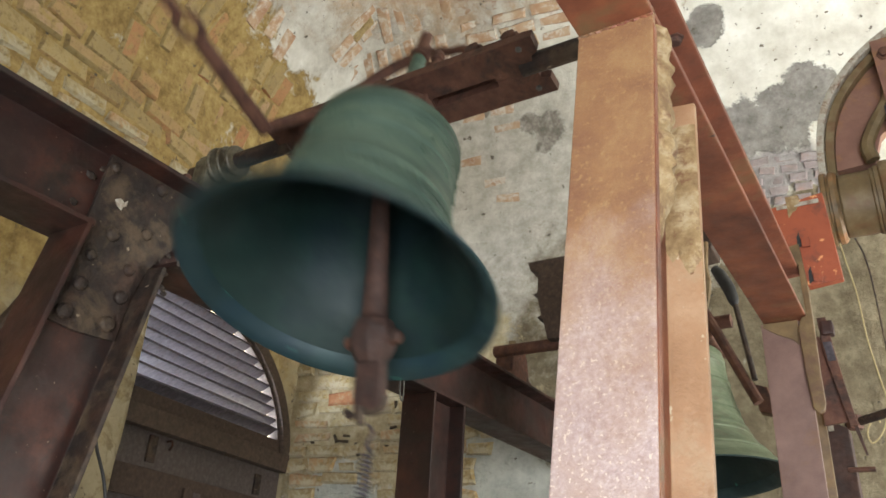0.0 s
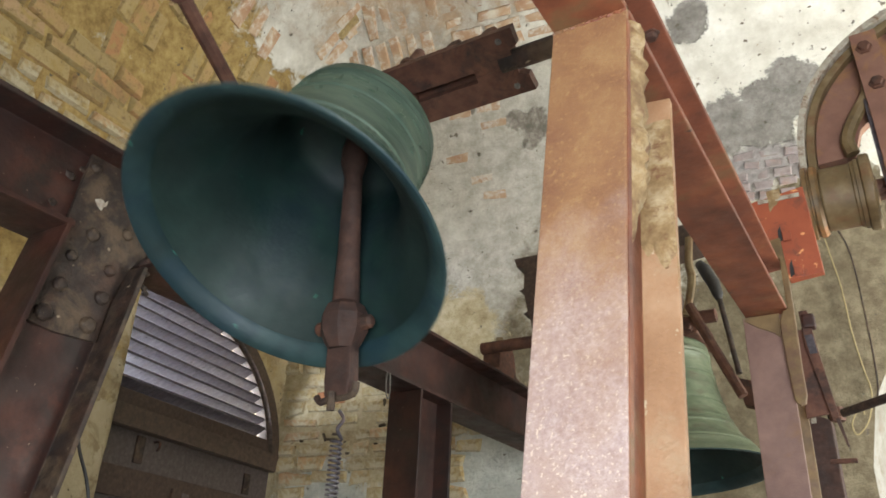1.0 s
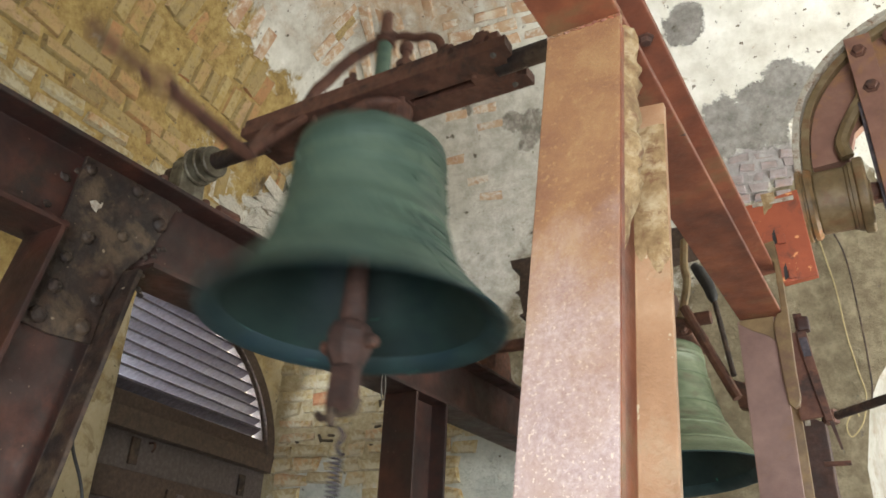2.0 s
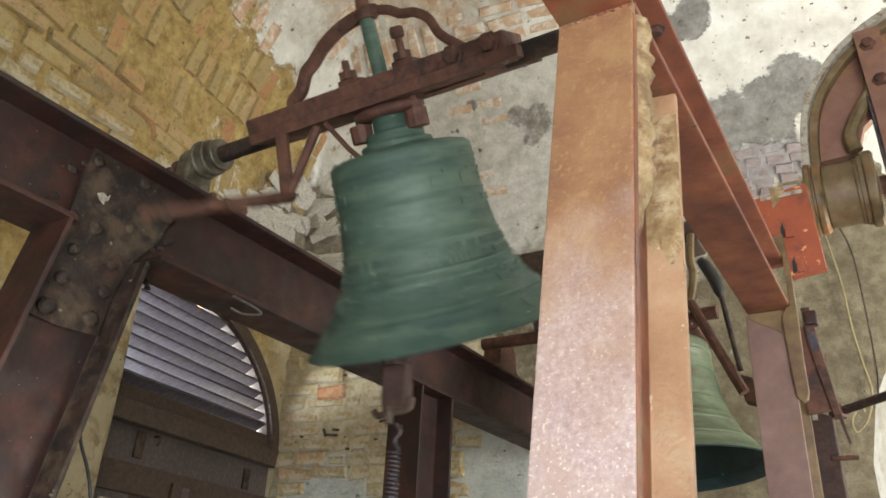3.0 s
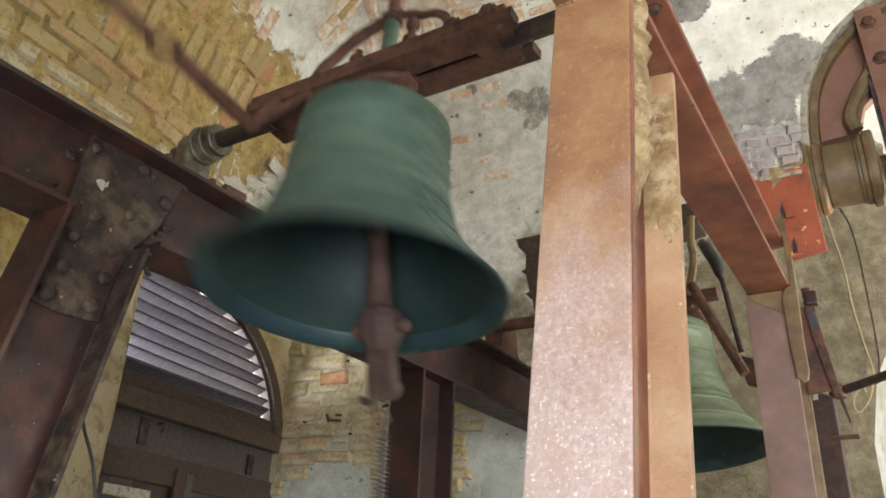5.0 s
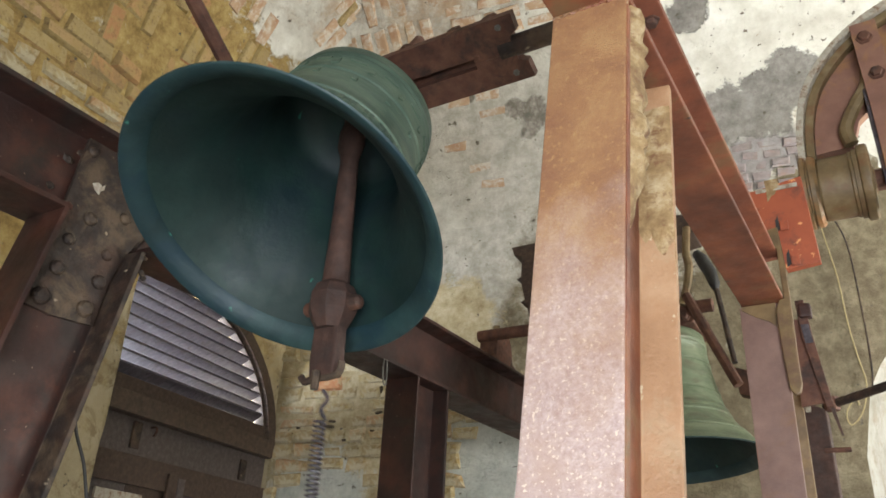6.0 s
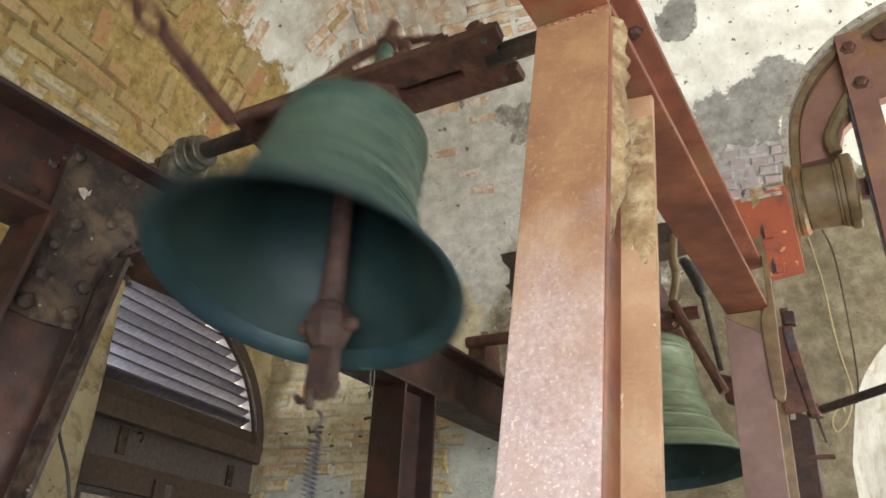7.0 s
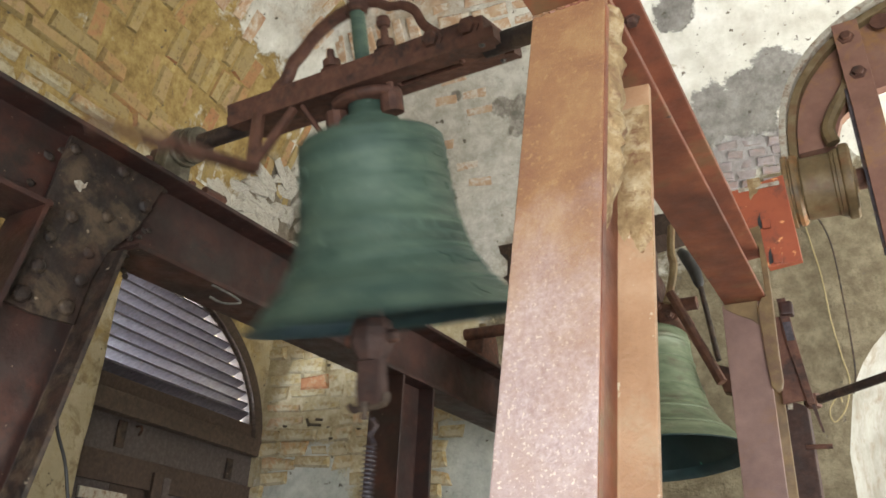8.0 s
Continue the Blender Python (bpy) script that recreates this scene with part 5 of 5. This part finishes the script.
while z < 3.45:
    u = U0 - 0.06 + rng.uniform(0, 0.12)
    reach = -1.75 - max(0.0, z - 2.75) * 1.1 + 0.25 * noise.noise(Vector((0, 0, z * 3)))
    while u < reach:
        k, me = rng.choice(bricks)
        p = tw(u + k / 2, V1, z)
        bare = (u + 2.75) ** 2 / 0.12 + (z - 2.15) ** 2 / 0.06 > 1 and (u + 1.6) ** 2 / 0.1 + (z - 2.35) ** 2 / 0.1 > 1
        if bare and rng.random() < 0.93:
            place(me, "brick", wall_north, Matrix.Translation(p - VD * (relief(p, 0.014) + rng.uniform(-0.02, 0.014))) @ turn @ pose(0, 0, 0, rng.uniform(-5, 5), rng.uniform(-2.5, 2.5), rng.uniform(-4, 4)))
        u += k + rng.uniform(0.004, 0.016)
    z += rng.uniform(0.09, 0.1)
    row += 1
# a fresher orange brick among them, and dark chips painted as the shade in voids where the mortar is gone
FRESH = surface("orange_brick_face", [(0.3, 0.12, 0.055), (0.4, 0.18, 0.085), (0.46, 0.25, 0.13)], 16, stain=(0.44, 0.35, 0.22), stain_scale=14, rough=(0.85, 0.95), bump_scale=40, bump_depth=0.008)
VOID = surface("dark_joint_shade", [(0.05, 0.037, 0.022), (0.1, 0.075, 0.045)], 20, rough=(0.9, 1.0))
for k, me in piece_meshes("brick", FRESH, 1, (0.21, 0.21), (0.085, 0.09), 9):
    place(me, "brick", wall_north, Matrix.Translation(tw(-2.77, V1 - 0.012, 2.965)) @ turn)
gaps = piece_meshes("joint_void", VOID, 6, (0.025, 0.075), (0.012, 0.022), 12, 0.004)
for i in range(22):
    k, me = rng.choice(gaps)
    p = tw(rng.uniform(-3.05, -2.0), V1, rng.uniform(2.42, 3.15))
    place(me, "joint_void", wall_north, Matrix.Translation(p - VD * (relief(p, 0.014) + 0.014)) @ turn @ pose(0, 0, 0, 0, rng.choice((0, 0, 8, 70)) + rng.uniform(-12, 12), 0))
# courses of the west wall under the vault
west = turn @ pose(0, 0, 0, 0, 0, 90)
for z0, z1, v0, v1 in ((3.48, 4.03, 1.0, 3.55), (2.75, 3.1, 1.0, 1.95)):
    z = z0
    while z < z1:
        v = v0 + rng.uniform(0, 0.15)
        while v < v1:
            k, me = rng.choice(bricks)
            p = tw(U0, v + k / 2, z)
            if rng.random() < 0.88:
                place(me, "brick", wall_west, Matrix.Translation(p + UD * (relief(p, 0.03) + rng.uniform(-0.012, 0.016))) @ west @ pose(0, 0, 0, rng.uniform(-3, 3), rng.uniform(-2.5, 2.5), rng.uniform(-3, 3)))
            v += k + rng.uniform(0.012, 0.035)
        z += 0.1


def stone_mesh(i, material):
    r = random.Random(100 + i)
    bm = bmesh.new()
    bmesh.ops.create_icosphere(bm, subdivisions=1, radius=0.5)
    for v in bm.verts:
        d = v.co.normalized()
        v.co = Vector((d.x, d.y * 0.5, d.z)) * (0.5 + 0.3 * noise.noise(d * 1.6 + Vector((i * 3.1, 0, 0))) + 0.2 * noise.noise(d * 4 + Vector((0, i * 2.3, 0))))
    me = bpy.data.meshes.new("stone")
    bm.to_mesh(me)
    bm.free()
    me.materials.append(material)
    return me


# pale stone, its tones raised for the light on this corner
RUBBLE = surface("lit_pale_rubble", [(0.38, 0.35, 0.29), (0.52, 0.49, 0.43), (0.66, 0.63, 0.57)], 8, stain=(0.27, 0.24, 0.19), stain_scale=7, rough=(0.85, 0.95), bump_scale=18, bump_depth=0.01)
stones = [stone_mesh(i, RUBBLE) for i in range(8)]
for i in range(220):
    side = "w" if i % 5 else "n"
    a, z = rng.uniform(0.03, 1.05), rng.uniform(3.5, 4.95)
    if z > 4.75 - 0.75 * a or (side == "n" and a > 0.45):
        continue
    inset = HU * (1 - math.sqrt(max(0, 1 - ((z - SPRING) / RISE) ** 2))) if z > SPRING else 0.0
    if inset > a:
        continue
    p = tw(U0 + inset + 0.008, V1 - a, z) if side == "w" else tw(U0 + a, V1 - inset - 0.008, z)
    s = rng.uniform(0.14, 0.26)
    place(rng.choice(stones), "stone", wall_west if side == "w" else wall_north,
          Matrix.Translation(p) @ (west if side == "w" else turn) @ pose(0, 0, 0, rng.uniform(-18, 18), rng.uniform(-40, 40), rng.uniform(-18, 18)) @ Matrix.Diagonal((s * rng.uniform(1.1, 1.9), s * 0.6, s * 0.55, 1)))


# ---------------------------------------------------------------- what moves
PERIOD, SWING, MEAN, PEAK = 1.231, 33.0, -3.1, 3.51
UNEVEN = [(0, 2.7), (0.5, 0), (1, -4), (1.5, 3.2), (2.3, 0), (3.2, 1.8), (3.5, 4.5), (3.75, -1.5), (4.5, 1.2), (4.8, 4.5), (5.05, -3), (6.5, 4), (7, -1), (7.5, -1.6), (8, -4.5)]

PUSH = [(0, 0), (3.6, 0), (3.8, -1.5), (4, -2.9), (4.2, -1.5), (4.35, 1.5), (4.5, 2.5), (4.7, 1), (4.9, 0), (6.6, 0), (7, 1.5), (7.5, 0.8), (7.8, 3.5), (8, 5), (8.2, 5)]     # the drive's uneven push


def bell_angle(t):
    extra = float(np.interp(t, [r[0] for r in PUSH], [r[1] for r in PUSH]))
    return SWING * math.cos(2 * math.pi * (t - PEAK) / PERIOD) + MEAN + extra


def clapper_angle(t):
    p = 2 * math.pi * (t - PEAK) / PERIOD
    extra = float(np.interp(t, [r[0] for r in UNEVEN], [r[1] for r in UNEVEN]))
    return -4.8 + 4.0 * math.cos(p) - 5.2 * math.sin(p) + extra


def motions():
    swing, hang, pull = [], [], []
    for i in range(-1, 122):
        t = i / 15
        a, c = bell_angle(t), clapper_angle(t)
        swing.append((t, pose(BX, AXY, AXZ, -a, 0, 0)))
        hang.append((t, pose(0, 0, -0.2, a - c, 0, 0)))
        sa, sc = radians(a), radians(c)
        pull.append((t, pose(BX, AXY - 0.2 * math.sin(sa) - 0.665 * math.sin(sc), AXZ - 0.2 * math.cos(sa) - 0.665 * math.cos(sc), -c * 0.15, 0, 0)))
    walk(bell, swing)
    walk(clapper, hang)
    walk(spring, pull)


motions()
